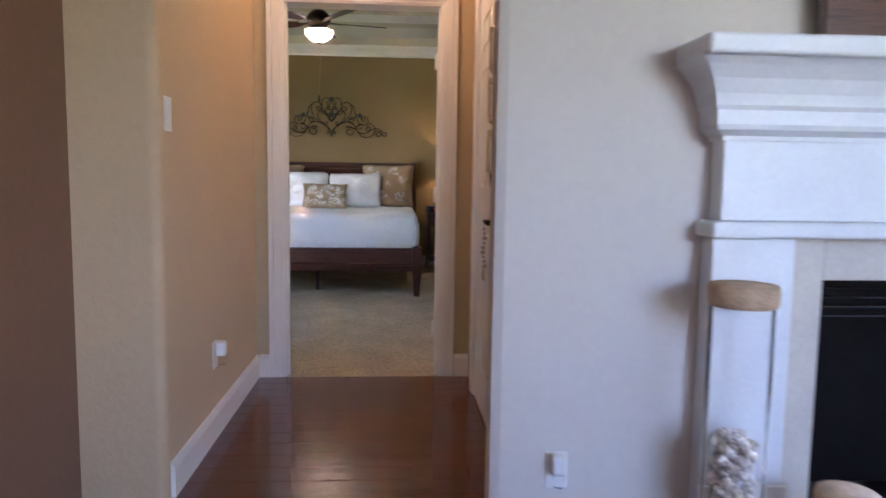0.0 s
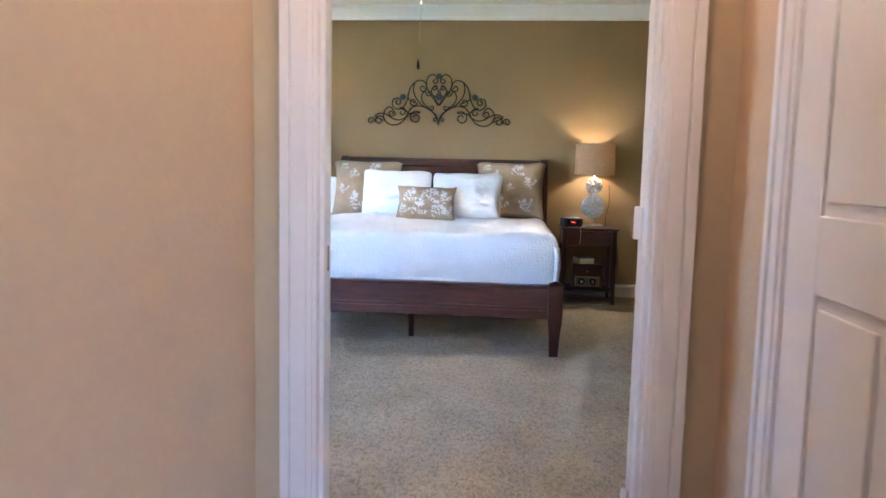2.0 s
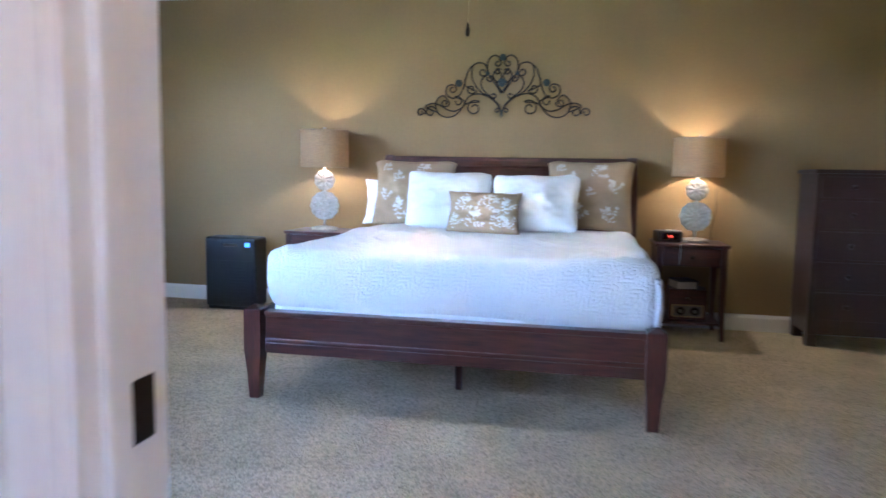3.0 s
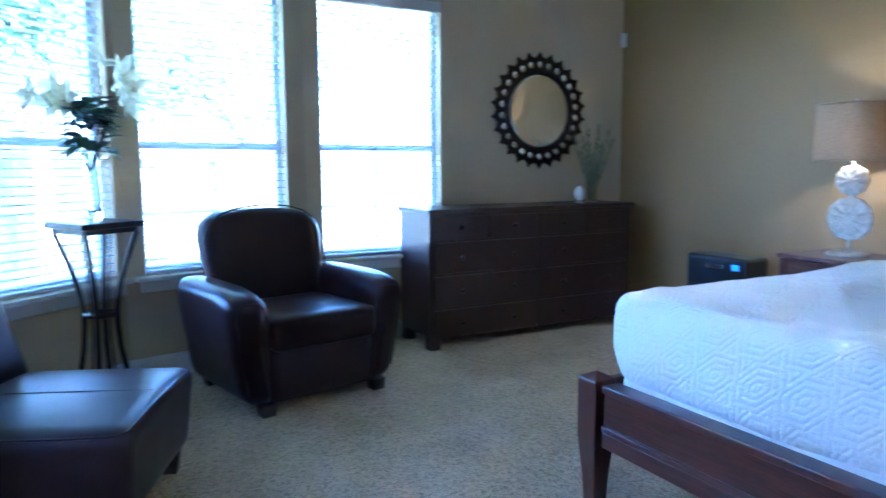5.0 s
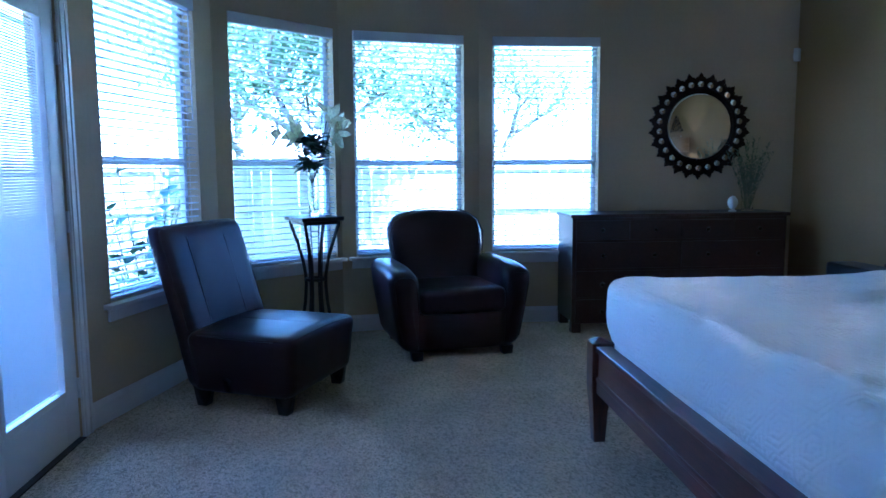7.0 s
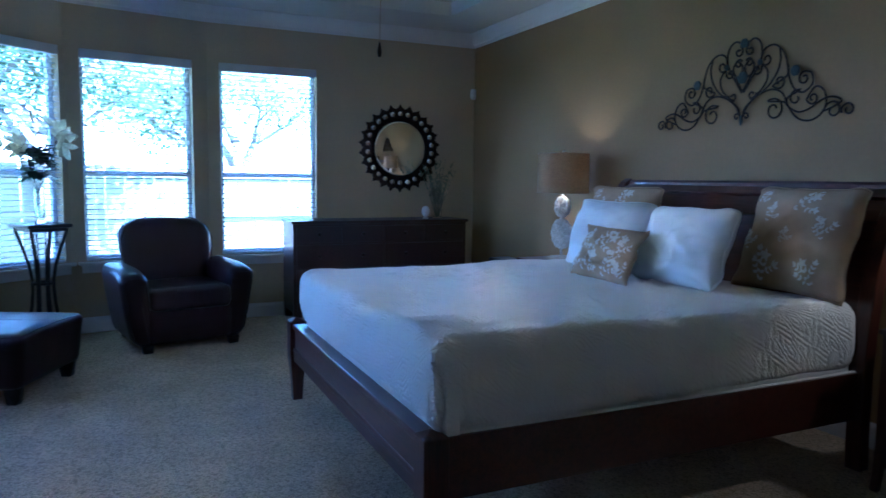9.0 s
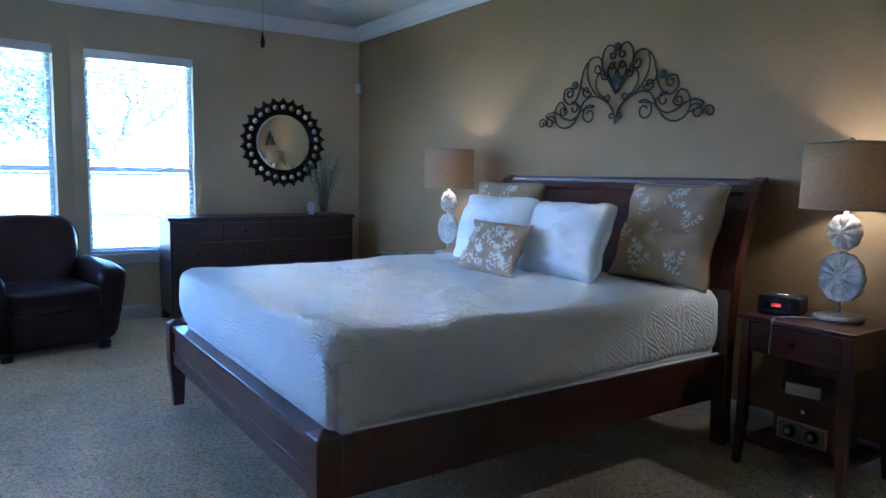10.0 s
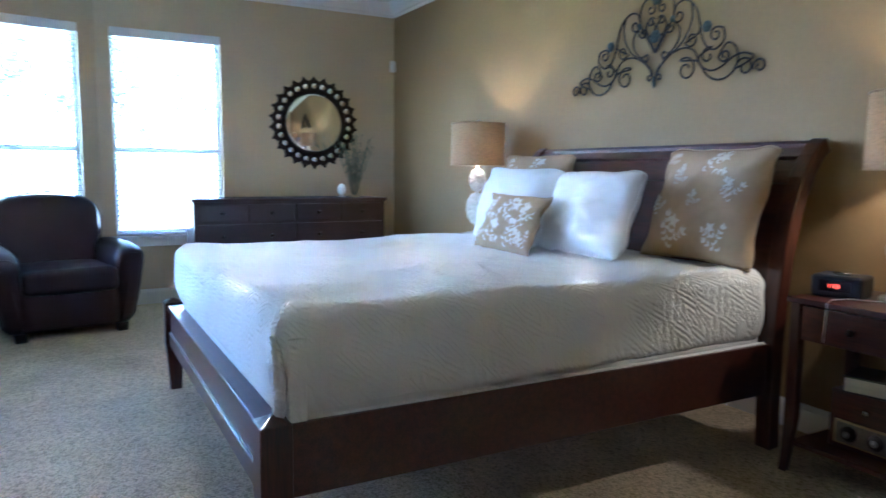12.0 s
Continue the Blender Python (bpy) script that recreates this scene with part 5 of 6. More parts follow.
for k in range(NR):
    a = 2 * math.pi * k / NR
    if ray_ob is None:
        out = [(-0.046, 0.0), (-0.036, 0.020), (-0.022, 0.020), (-0.016, 0.034), (0.0, 0.056), (0.016, 0.034), (0.022, 0.020), (0.036, 0.020), (0.046, 0.0)]
        bm = moved(prism([(x, z + RO - 0.012) for x, z in out], 0.016), pose(0, -0.018, 0))
        ray_ob = part("ray", bm, M_IRON, mir)
        round_ob = part("round_mirror", moved(lathe([(0.0, 0.004), (0.021, 0.004), (0.025, 0.0)], 24, cap=False), pose(0, -0.0155, (RI + RO) / 2 + 0.002, 90, 0, 0)), M_MIRROR, mir, "small round mirror inset")
    else:
        for src in (ray_ob, round_ob):
            o = new(src.name.split(".")[0], src.data)
            o.parent = mir
            o.matrix_basis = pose(0, 0, 0, 0, math.degrees(a), 0)

# ---- on the dresser ----
DT = 0.936
fin = thing("egg_ornament", "white textured egg-shaped ornament on a foot", "ornament", (-3.35, -0.68, DT))
part("foot", lathe([(0.0, 0), (0.030, 0), (0.032, 0.006), (0.018, 0.014), (0.014, 0.022)], 24), M_WHITEPLASTIC, fin)
bm = lathe([(0.012, 0.022), (0.028, 0.034), (0.038, 0.055), (0.040, 0.075), (0.034, 0.100), (0.020, 0.120), (0.0, 0.128)], 24)
for v in bm.verts:
    q = 1 + 0.035 * math.sin(math.atan2(v.co.y, v.co.x) * 10 + v.co.z * 260)
    v.co.x, v.co.y = v.co.x * q, v.co.y * q
part("egg", bm, M_WHITEPLASTIC, fin, smooth=True)


def leaf_into(bm, p, d, ln, wd, up=Vector((0, 0, 1)), fold=0.15, curl=0.0):
    """One pointed leaf from p along d."""
    d = d.normalized()
    s = d.cross(up)
    s = s.normalized() if s.length > 1e-4 else Vector((1, 0, 0))
    n = s.cross(d)
    pts = [p, p + d * ln * 0.35 + s * wd + n * fold * wd, p + d * ln * 0.75 + s * wd * 0.7 + n * (fold * wd - curl * ln * 0.5), p + d * ln - n * curl * ln, p + d * ln * 0.75 - s * wd * 0.7 + n * (fold * wd - curl * ln * 0.5), p + d * ln * 0.35 - s * wd + n * fold * wd]
    v = [bm.verts.new(q) for q in pts]
    m1, m2 = bm.verts.new(p + d * ln * 0.35), bm.verts.new(p + d * ln * 0.75 - n * curl * ln * 0.5)
    for f in ((v[0], v[1], m1), (v[0], m1, v[5]), (v[1], v[2], m2, m1), (m1, m2, v[4], v[5]), (v[2], v[3], m2), (m2, v[3], v[4])):
        bm.faces.new(f).smooth = True


vase = thing("herb_arrangement", "sage green leafy stems in a clear glass tumbler", "plant", (-3.38, -0.54, DT))
part("glass", lathe([(0.0, 0.0), (0.045, 0.0), (0.052, 0.165), (0.048, 0.165), (0.042, 0.012), (0.0, 0.012)], 32), M_GLASS, vase, "clear glass tumbler", smooth=True).visible_shadow = False
rnd = random.Random(5)
for k in range(26):
    a, lean = rnd.uniform(0, 6.283), rnd.uniform(0.05, 0.42)
    h = rnd.uniform(0.32, 0.58)
    base = Vector((0.02 * math.cos(a), 0.02 * math.sin(a), 0.02))
    tip = base + Vector((math.cos(a) * lean * h * (0.55 if math.cos(a) < 0 else 1.0), math.sin(a) * lean * h, h))
    mid = base.lerp(tip, 0.55) - Vector((math.cos(a), math.sin(a), 0)) * 0.02
    bm = bmesh.new()
    pts = [base, mid, tip]
    tube(pts, [0.0022, 0.0018, 0.001], 4, into=bm)
    for j in range(20):
        q = 0.28 + 0.72 * j / 19
        p = (1 - q) ** 2 * base + 2 * q * (1 - q) * mid + q * q * tip
        d = Vector((rnd.uniform(-1, 1), rnd.uniform(-1, 1), rnd.uniform(0.4, 1.4)))
        leaf_into(bm, p, d, rnd.uniform(0.028, 0.055), rnd.uniform(0.005, 0.009), curl=0.2)
    part("stem", bm, M_SAGE, vase)

# ---- corner motion sensor ----
sen = thing("motion_sensor", "small white motion sensor in the wall corner", "sensor", (XL + 0.045, -0.035, 2.225), -45)
part("housing", bm_box(0, 0, 0, 0.062, 0.045, 0.105, 0.010, 3), M_WHITEPLASTIC, sen)
part("lens", bm_box(0, -0.022, -0.012, 0.040, 0.008, 0.045, 0.006, 3), M_VINYL, sen)


# ---- wrought iron wall scroll ----
art = thing("wall_scroll", "dark wrought-iron scrollwork hanging above the headboard", "wall decor", (-0.068, -0.022, 1.677))
S = 0.001765


def spiral(cx, cz, r, a0, turn, n=14):
    """Points that wind in from radius r at angle a0 through turn degrees."""
    return [(cx + r * (1 - 0.70 * k / n) * math.cos(radians(a0 + turn * k / n)), cz + r * (1 - 0.70 * k / n) * math.sin(radians(a0 + turn * k / n))) for k in range(n + 1)]


def fair(points, steps=6):
    """A smooth line through points."""
    p = [Vector((x, z)) for x, z in points]
    out = []
    for i in range(len(p) - 1):
        a, b, c, d = p[max(i - 1, 0)], p[i], p[i + 1], p[min(i + 2, len(p) - 1)]
        for k in range(steps):
            t = k / steps
            out.append(0.5 * ((2 * b) + (c - a) * t + (2 * a - 5 * b + 4 * c - d) * t * t + (3 * b - a - 3 * c + d) * t ** 3))
    out.append(p[-1])
    return out


strokes = [
    spiral(388, 20, 22, 200, -430)[::-1] + [(352, 46)],
    spiral(340, 22, 30, 180, -400)[::-1] + [(366, 46), (336, 62), (300, 56), (262, 34), (222, 26), (186, 44), (166, 62)] + spiral(130, 40, 38, 130, -470),
    spiral(270, 64, 20, 180, 430)[::-1] + [(276, 98), (306, 84), (316, 46), (298, 12), (262, -3), (222, 6), (192, 36), (178, 72)] + spiral(210, 70, 26, 60, 330),
    spiral(236, 128, 22, 60, 420)[::-1] + [(262, 140), (266, 108), (236, 86), (204, 98), (184, 132), (174, 172), (164, 206), (146, 232), (116, 249), (84, 242), (72, 216)] + spiral(92, 206, 22, 160, 400),
    [(140, 236), (146, 200), (136, 160), (106, 120), (66, 94), (28, 66), (6, 30)],
    spiral(56, 178, 18, 0, -380)[::-1] + [(78, 190), (98, 168), (96, 136), (72, 106), (34, 82)],
    [(4, 108), (30, 146), (56, 182), (72, 222), (66, 262), (42, 282), (18, 274)] + spiral(24, 246, 18, 120, 380),
    [(176, 62), (158, 92), (122, 106), (82, 100), (42, 80), (12, 52), (3, 14)],
    spiral(40, 98, 17, 20, -380),
    spiral(146, 128, 24, 200, 400) [::-1] + [(172, 142), (176, 176)],
    spiral(22, 206, 16, 150, -400),
    spiral(20, 28, 13, 180, -360),
    [(0, 112), (24, 150), (44, 190), (26, 216), (4, 190), (22, 160), (40, 176)],
]
for st in strokes:
    for sgn in (-1, 1):
        line = [(sgn * q.x * S, 0.0, q.y * S) for q in fair(st, 4)]
        part("scroll_bar", tube(line, 0.0058, 6), M_IRON, art)
part("center_drop", moved(lathe([(0.0, -0.028), (0.008, -0.014), (0.012, 0.0), (0.007, 0.018), (0.011, 0.03), (0.0, 0.04)], 12), pose(0, 0, 0.02)), M_VERDI, art)
for u, v, r in ((205, 155, 0.030), (-205, 155, 0.030), (0, 158, 0.036), (70, 200, 0.018), (-70, 200, 0.018), (0, 272, 0.028)):
    part("rosette", moved(disc_rosette(r, 6, 0.008), pose(u * S, -0.006, v * S)), M_VERDI, art, "verdigris iron flower")

# ---- ceiling fan ----
FZ = TZ - 0.13
fan = thing("ceiling_fan", "dark bronze ceiling fan with wooden blades and lit bowl", "ceiling fan", (0.03, -2.352, 0.13), 14)
part("canopy", lathe([(0.0, FZ), (0.075, FZ), (0.07, FZ - 0.03), (0.02, FZ - 0.07), (0.0, FZ - 0.07)], 28), M_BRONZE, fan)
part("downrod", tube([(0, 0, FZ - 0.06), (0, 0, 2.58)], 0.011, 10), M_BRONZE, fan)
part("motor", lathe([(0.0, 2.60), (0.05, 2.60), (0.09, 2.57), (0.115, 2.53), (0.115, 2.49), (0.09, 2.455), (0.06, 2.44), (0.0, 2.44)], 36), M_BRONZE, fan)
part("light_fitter", lathe([(0.0, 2.445), (0.055, 2.445), (0.07, 2.425), (0.115, 2.415), (0.12, 2.405), (0.0, 2.405)], 36), M_BRONZE, fan)
part("bowl", lathe([(0.135, 2.408), (0.132, 2.395), (0.118, 2.36), (0.09, 2.33), (0.05, 2.312), (0.018, 2.306), (0.015, 2.306)], 40, cap=False), M_BOWL, fan, "frosted glass bowl, lit", smooth=True)
part("bowl_finial", lathe([(0.0, 2.285), (0.010, 2.29), (0.018, 2.302), (0.014, 2.31), (0.0, 2.312)], 16), M_BRONZE, fan)
for k in range(5):
    a = 72 * k
    bm = bmesh.new()
    out = [(0.20, -0.045), (0.30, -0.060), (0.48, -0.070), (0.62, -0.068), (0.655, -0.050), (0.665, 0.0), (0.655, 0.050), (0.62, 0.068), (0.48, 0.070), (0.30, 0.060), (0.20, 0.045)]
    up_ = [bm.verts.new((x, y, 0.004)) for x, y in out]
    dn_ = [bm.verts.new((x, y, -0.004)) for x, y in out]
    bm.faces.new(up_)
    bm.faces.new(dn_[::-1])
    for i in range(len(out)):
        bm.faces.new((up_[i], dn_[i], dn_[(i + 1) % len(out)], up_[(i + 1) % len(out)]))
    bmesh.ops.recalc_face_normals(bm, faces=bm.faces)
    moved(bm, pose(0, 0, 2.485, 0, 0, a) @ pose(0, 0, 0, 11, 0, 0))
    bl = part("blade", bm, M_DRESSER, fan, "dark wooden fan blade")
    part("blade_iron", moved(bm_box(0.16, 0, 0, 0.13, 0.035, 0.010, 0.003), pose(0, 0, 2.483, 0, 0, a)), M_BRONZE, bl)
part("pull_chain", tube([(0.02, 0.0, 2.29), (0.0, 0.0, 1.80)], 0.0016, 5), M_BRASS, fan)
part("pull_fob", lathe([(0.0, 1.74), (0.008, 1.745), (0.011, 1.765), (0.006, 1.79), (0.003, 1.808), (0.0, 1.808)], 12), M_BRONZE, fan)


# ---- armchair ----
def warp(bm, fn):
    for v in bm.verts:
        v.co = Vector(fn(v.co.x, v.co.y, v.co.z))
    return bm


chair = thing("armchair", "dark brown leather club armchair by the window", "armchair", (-2.967, -3.05, 0), 102)
chair.matrix_world = pose(-2.967, -3.05, 0, 0, 0, 102) @ Matrix.Diagonal((1.07, 1.0, 1.015, 1))


def arm_shape(x, y, z):
    q = max(0.0, min(1.0, (z - 0.07) / 0.55))
    taper = 0.075 * (1 - q) ** 1.3
    s = 1 if x > 0 else -1
    f = max(0.0, (-y - 0.12) / 0.33)
    return (x - s * taper * (0.5 + 0.5 * (abs(x) > 0.36)), y + 0.03 * (1 - q) * (y < -0.2), z - 0.055 * f * f * q)


for s in (-1, 1):
    bm = warp(soft_block(min(s * 0.285, s * 0.480), max(s * 0.285, s * 0.480), -0.43, 0.34, 0.048, 0.625, 0.078, 14, 0.004, s * 3.0, 0.0), arm_shape)
    arm = part("arm", bm, M_LEATHER, chair, smooth=True)
    part("front_piping", tube([arm_shape(s * xx, -0.408, zz) for xx, zz in ((0.307, 0.12), (0.307, 0.30), (0.307, 0.52), (0.320, 0.575), (0.346, 0.597), (0.3825, 0.602), (0.419, 0.597), (0.446, 0.575), (0.458, 0.52), (0.458, 0.30), (0.458, 0.12))], 0.005, 6), M_LEATHER, arm)
part("base", soft_block(-0.30, 0.30, -0.40, 0.34, 0.050, 0.325, 0.02, 8, 0.002), M_LEATHER, chair, smooth=True)
part("seat", soft_block(-0.287, 0.287, -0.435, 0.16, 0.305, 0.475, 0.045, 16, 0.006, 2.0, 0.0), M_LEATHER, chair, smooth=True)


def back_shape(x, y, z):
    q = (z - 0.30) / 0.68
    r = max(0.0, z - 0.80) / 0.18
    waist = 1 + 0.15 * max(0.0, min(1.0, (q - 0.35) * 4))
    return (x * waist * (1 - 0.16 * r ** 2.2), y + 0.16 * q, z - 0.035 * (x / 0.30) ** 2 * r)


bk = part("backrest", warp(soft_block(-0.30, 0.30, 0.09, 0.275, 0.30, 0.968, 0.075, 18, 0.005, 9.0, 0.0), back_shape), M_LEATHER, chair, smooth=True)
part("back_piping", tube([back_shape(xx, 0.10, zz) for xx, zz in ((-0.297, 0.46), (-0.300, 0.62), (-0.298, 0.80), (-0.282, 0.91), (-0.24, 0.965), (-0.15, 0.984), (0, 0.988), (0.15, 0.984), (0.24, 0.965), (0.282, 0.91), (0.298, 0.80), (0.300, 0.62), (0.297, 0.46))], 0.005, 6), M_LEATHER, bk)
for sx_ in (-1, 1):
    for yy in (-0.375, 0.30):
        part("foot", moved(lathe([(0.044, 0.0), (0.052, 0.060)], 4), pose(sx_ * 0.305, yy, 0, 0, 0, 45)), M_BLACKWOOD, chair)

# ---- armless slipper chair ----
slip = thing("slipper_chair", "dark brown leather armless chair with stitched panels", "chair", (-1.94, -4.18, 0), 156)
slip.matrix_world = pose(-1.94, -4.18, 0, 0, 0, 156) @ Matrix.Scale(1.03, 4)


def seat_warp(x, y, z):
    crown = 0.018 * (1 - min(1, (x / 0.34) ** 2)) * (z > 0.30)
    q = max(0.0, (0.36 - z) / 0.25)
    return (x * (1 - 0.05 * q), y + (0.03 * q if y < 0 else -0.02 * q), z + crown)


st_ = part("seat", warp(soft_block(-0.365, 0.365, -0.375, 0.27, 0.085, 0.405, 0.045, 18, 0.004, 1.0, 0.0), seat_warp), M_LEATHER, slip, smooth=True)
part("piping", tube([seat_warp(x * 1.058, y, 0.392) for x, y in ((-0.330, 0.20), (-0.335, 0.0), (-0.336, -0.20), (-0.330, -0.33), (-0.30, -0.362), (-0.15, -0.366), (0, -0.367), (0.15, -0.366), (0.30, -0.362), (0.330, -0.33), (0.336, -0.20), (0.335, 0.0), (0.330, 0.20))], 0.0045, 6), M_LEATHER, st_)
part("seam", tube([(0.0, yy, 0.405 + 0.0165) for yy in (-0.33, -0.2, -0.1, 0.0, 0.1, 0.16)], 0.0028, 5), M_LEATHER, st_)


def lean_warp(x, y, z):
    q = max(0.0, (z - 0.13) / 0.74)
    return (x * (1 + 0.0 * q), y + 0.22 * q ** 1.15, z + 0.03 * q)


bk = part("backrest", warp(soft_block(-0.362, 0.362, 0.175, 0.278, 0.105, 0.925, 0.045, 18, 0.004, 5.0, 0.0), lean_warp), M_LEATHER, slip, smooth=True)
for xx in (-0.16, 0.16):
    part("seam", tube([lean_warp(xx, 0.174, zz) for zz in (0.42, 0.54, 0.66, 0.76, 0.86)], 0.003, 5), M_LEATHER, bk)
part("piping", tube([lean_warp(xx * 1.068, 0.189, zz) for xx, zz in ((-0.326, 0.40), (-0.326, 0.6), (-0.325, 0.86), (-0.318, 0.896), (-0.29, 0.911), (-0.15, 0.913), (0, 0.913), (0.15, 0.913), (0.29, 0.911), (0.318, 0.896), (0.325, 0.86), (0.326, 0.6), (0.326, 0.40))], 0.0045, 6), M_LEATHER, bk)
for sx_ in (-1, 1):
    for yy in (-0.285, 0.215):
        part("foot", moved(lathe([(0.038, 0.0), (0.056, 0.110)], 4), pose(sx_ * 0.285, yy, 0, 0, 0, 45)), M_BLACKWOOD, slip)
part("care_tag", moved(bm_box(0, 0, 0, 0.055, 0.002, 0.045, 0.0), pose(0.05, 0.215, 0.085, 20, 8, 10)), M_WHITEPLASTIC, slip, "small white fabric tag hanging below")

# ---- plant stand and lilies ----
stand = thing("plant_stand", "black wooden pedestal table with curved legs", "plant stand", (-2.845, -3.985, 0), 30)
TOPZ = 0.968
part("top", bm_box(0, 0, TOPZ - 0.014, 0.315, 0.315, 0.028, 0.007), M_BLACKWOOD, stand)
part("apron", bm_box(0, 0, TOPZ - 0.040, 0.26, 0.26, 0.026, 0.003), M_BLACKWOOD, stand)
for k in range(4):
    a = radians(45 + 90 * k)
    line = [(0.175, 0.945), (0.175, 0.91), (0.160, 0.87), (0.128, 0.78), (0.092, 0.66), (0.074, 0.55), (0.072, 0.48), (0.082, 0.36), (0.104, 0.24), (0.135, 0.12), (0.165, 0.0)]
    part("leg", tube([(r * math.cos(a), r * math.sin(a), z) for r, z in line], 0.0125, 8), M_BLACKWOOD, stand)
    part("rod", tube([(r * math.cos(a + 0.78), r * math.sin(a + 0.78), z) for r, z in ((0.075, 0.93), (0.055, 0.72), (0.045, 0.53), (0.046, 0.40), (0.060, 0.20), (0.075, 0.02))], 0.005, 6), M_BLACKWOOD, stand)
part("ring", moved(torus_bm(0.066, 0.012, 32), pose(0, 0, 0.525)), M_BLACKWOOD, stand)
lily = thing("lily_arrangement", "cream silk lilies in a tall clear glass vase", "flowers", (-2.845, -3.985, TOPZ), 0)
part("vase", lathe([(0.0, 0.0), (0.034, 0.0), (0.036, 0.04), (0.034, 0.30), (0.037, 0.315), (0.034, 0.315), (0.030, 0.30), (0.030, 0.045), (0.0, 0.04)], 32), M_THICKGLASS, lily, "tall clear glass cylinder vase", smooth=True).visible_shadow = False
rnd = random.Random(11)
# view-independent spray: stems spread mostly along the wall
heads = [((0.06, -0.20, 0.57), (0.35, -1.0, 0.15)), ((0.08, 0.13, 0.66), (0.5, 0.7, 0.2)), ((0.05, 0.16, 0.58), (0.6, 0.8, -0.3)), ((-0.04, 0.08, 0.72), (0.2, 0.4, 0.9)), ((-0.05, 0.15, 0.63), (-0.6, 0.6, 0.1)), ((0.03, -0.09, 0.55), (0.7, -0.5, 0.2)), ((-0.03, -0.12, 0.60), (-0.4, -0.8, 0.4))]
for p, d in heads:
    p, d = Vector(p), Vector(d).normalized()
    sb = part("stem", tube([(0.0, 0.0, 0.045), (0.008, -0.006, 0.22), (p.x * 0.4, p.y * 0.4, 0.40), tuple(p - d * 0.03)], 0.0032, 6), M_STEM, lily)
    bloom = part("bloom", tube([tuple(p - d * 0.01), tuple(p + d * 0.055)], 0.003, 5), M_PETAL, lily, "open cream lily bloom")
    side = d.cross(Vector((0, 0, 1))).normalized()
    upv = side.cross(d)
    for k in range(6):
        a = 2 * math.pi * k / 6 + rnd.uniform(-0.1, 0.1)
        out = side * math.cos(a) + upv * math.sin(a)
        bm = bmesh.new()
        leaf_into(bm, p, d * 0.75 + out * 0.75, rnd.uniform(0.105, 0.13), 0.026 if k % 2 else 0.036, up=d, fold=-0.3, curl=0.35)
        part("petal", bm, M_PETAL, bloom)
part("bud", moved(lathe([(0.003, 0.0), (0.012, 0.03), (0.011, 0.06), (0.0, 0.095)], 10), pose(-0.02, -0.02, 0.74, 8, 0, 0)), M_PETAL, lily)
part("stem", tube([(0.0, 0.0, 0.045), (-0.01, -0.01, 0.4), (-0.02, -0.02, 0.745)], 0.003, 6), M_STEM, lily)
for k in range(80):
    a = rnd.uniform(0, 6.283)
    z = rnd.uniform(0.32, 0.56)
    p = Vector((0.03 * math.cos(a), 0.04 * math.sin(a), z))
    bm = bmesh.new()
    leaf_into(bm, p, Vector((math.cos(a), 1.15 * math.sin(a), rnd.uniform(-0.5, 0.7))), rnd.uniform(0.08, 0.13), rnd.uniform(0.028, 0.044), curl=0.25)
    part("leaf", bm, M_LEAF, lily)

# ---- hall fittings ----
sw = thing("light_switch", "white paddle light switch on the hall wall", "light switch", (HX0, -6.745, 1.352), 90)
part("plate", bm_box(0, -0.003, 0, 0.072, 0.006, 0.118, 0.003), M_WHITEPLASTIC, sw)
part("paddle", bm_box(0, -0.0075, 0.0, 0.034, 0.006, 0.068, 0.002), M_WHITEPLASTIC, sw)


def outlet(at, rz, label):
    o = thing("wall_outlet", label, "outlet", at, rz)
    part("plate", bm_box(0, -0.003, 0, 0.072, 0.006, 0.118, 0.003), M_WHITEPLASTIC, o)
    f = thing("plug_in_freshener", "white plug-in air freshener in the outlet", "air freshener", (0, 0, 0))
    f.matrix_world = pose(*at, 0, 0, rz)
    part("body", bm_box(0.0, -0.030, 0.028, 0.046, 0.044, 0.066, 0.012, 3), M_WHITEPLASTIC, f)
    part("bottle", moved(lathe([(0.0, 0), (0.015, 0.002), (0.016, 0.030), (0.008, 0.040), (0.0, 0.040)], 16), pose(0.0, -0.034, -0.044)), M_GLASS, f, "small clear oil bottle")
    return o


outlet((HX0, -6.19, 0.365), 90, "white wall outlet low on the hall wall")

# hanging tag on the closet handle
tag = thing("door_hanger", "cream beaded ornament hanging from the closet handle", "ornament", (HX1 - 0.052, CL_Y0 + 0.165, 0.965))
for k in range(9):
    r = 0.007 + 0.004 * ((k * 7) % 3) / 2
    part("bead", moved(lathe([(0.0, -r), (r * 0.8, -r * 0.5), (r, 0), (r * 0.8, r * 0.5), (0.0, r)], 10), pose(0.004 * math.sin(k), 0.0, -0.03 - k * 0.020)), M_PLASTERCARVE, tag, smooth=True)
part("loop", tube([(0, 0, 0.004), (0, 0.008, -0.010), (0, 0, -0.03)], 0.002, 5), M_PLASTERCARVE, tag)
part("pendant", moved(disc_rosette(0.028, 7, 0.006), pose(0, 0, -0.225, 0, 0, 90)), M_PLASTERCARVE, tag)

# ---- angled hall wall end, fireplace ----
cor_a, cor_b = (HX1, CL_Y0 - 0.002), (CORN_X, FY)
plaque_dir = math.degrees(math.atan2(cor_b[1] - cor_a[1], cor_b[0] - cor_a[0]))


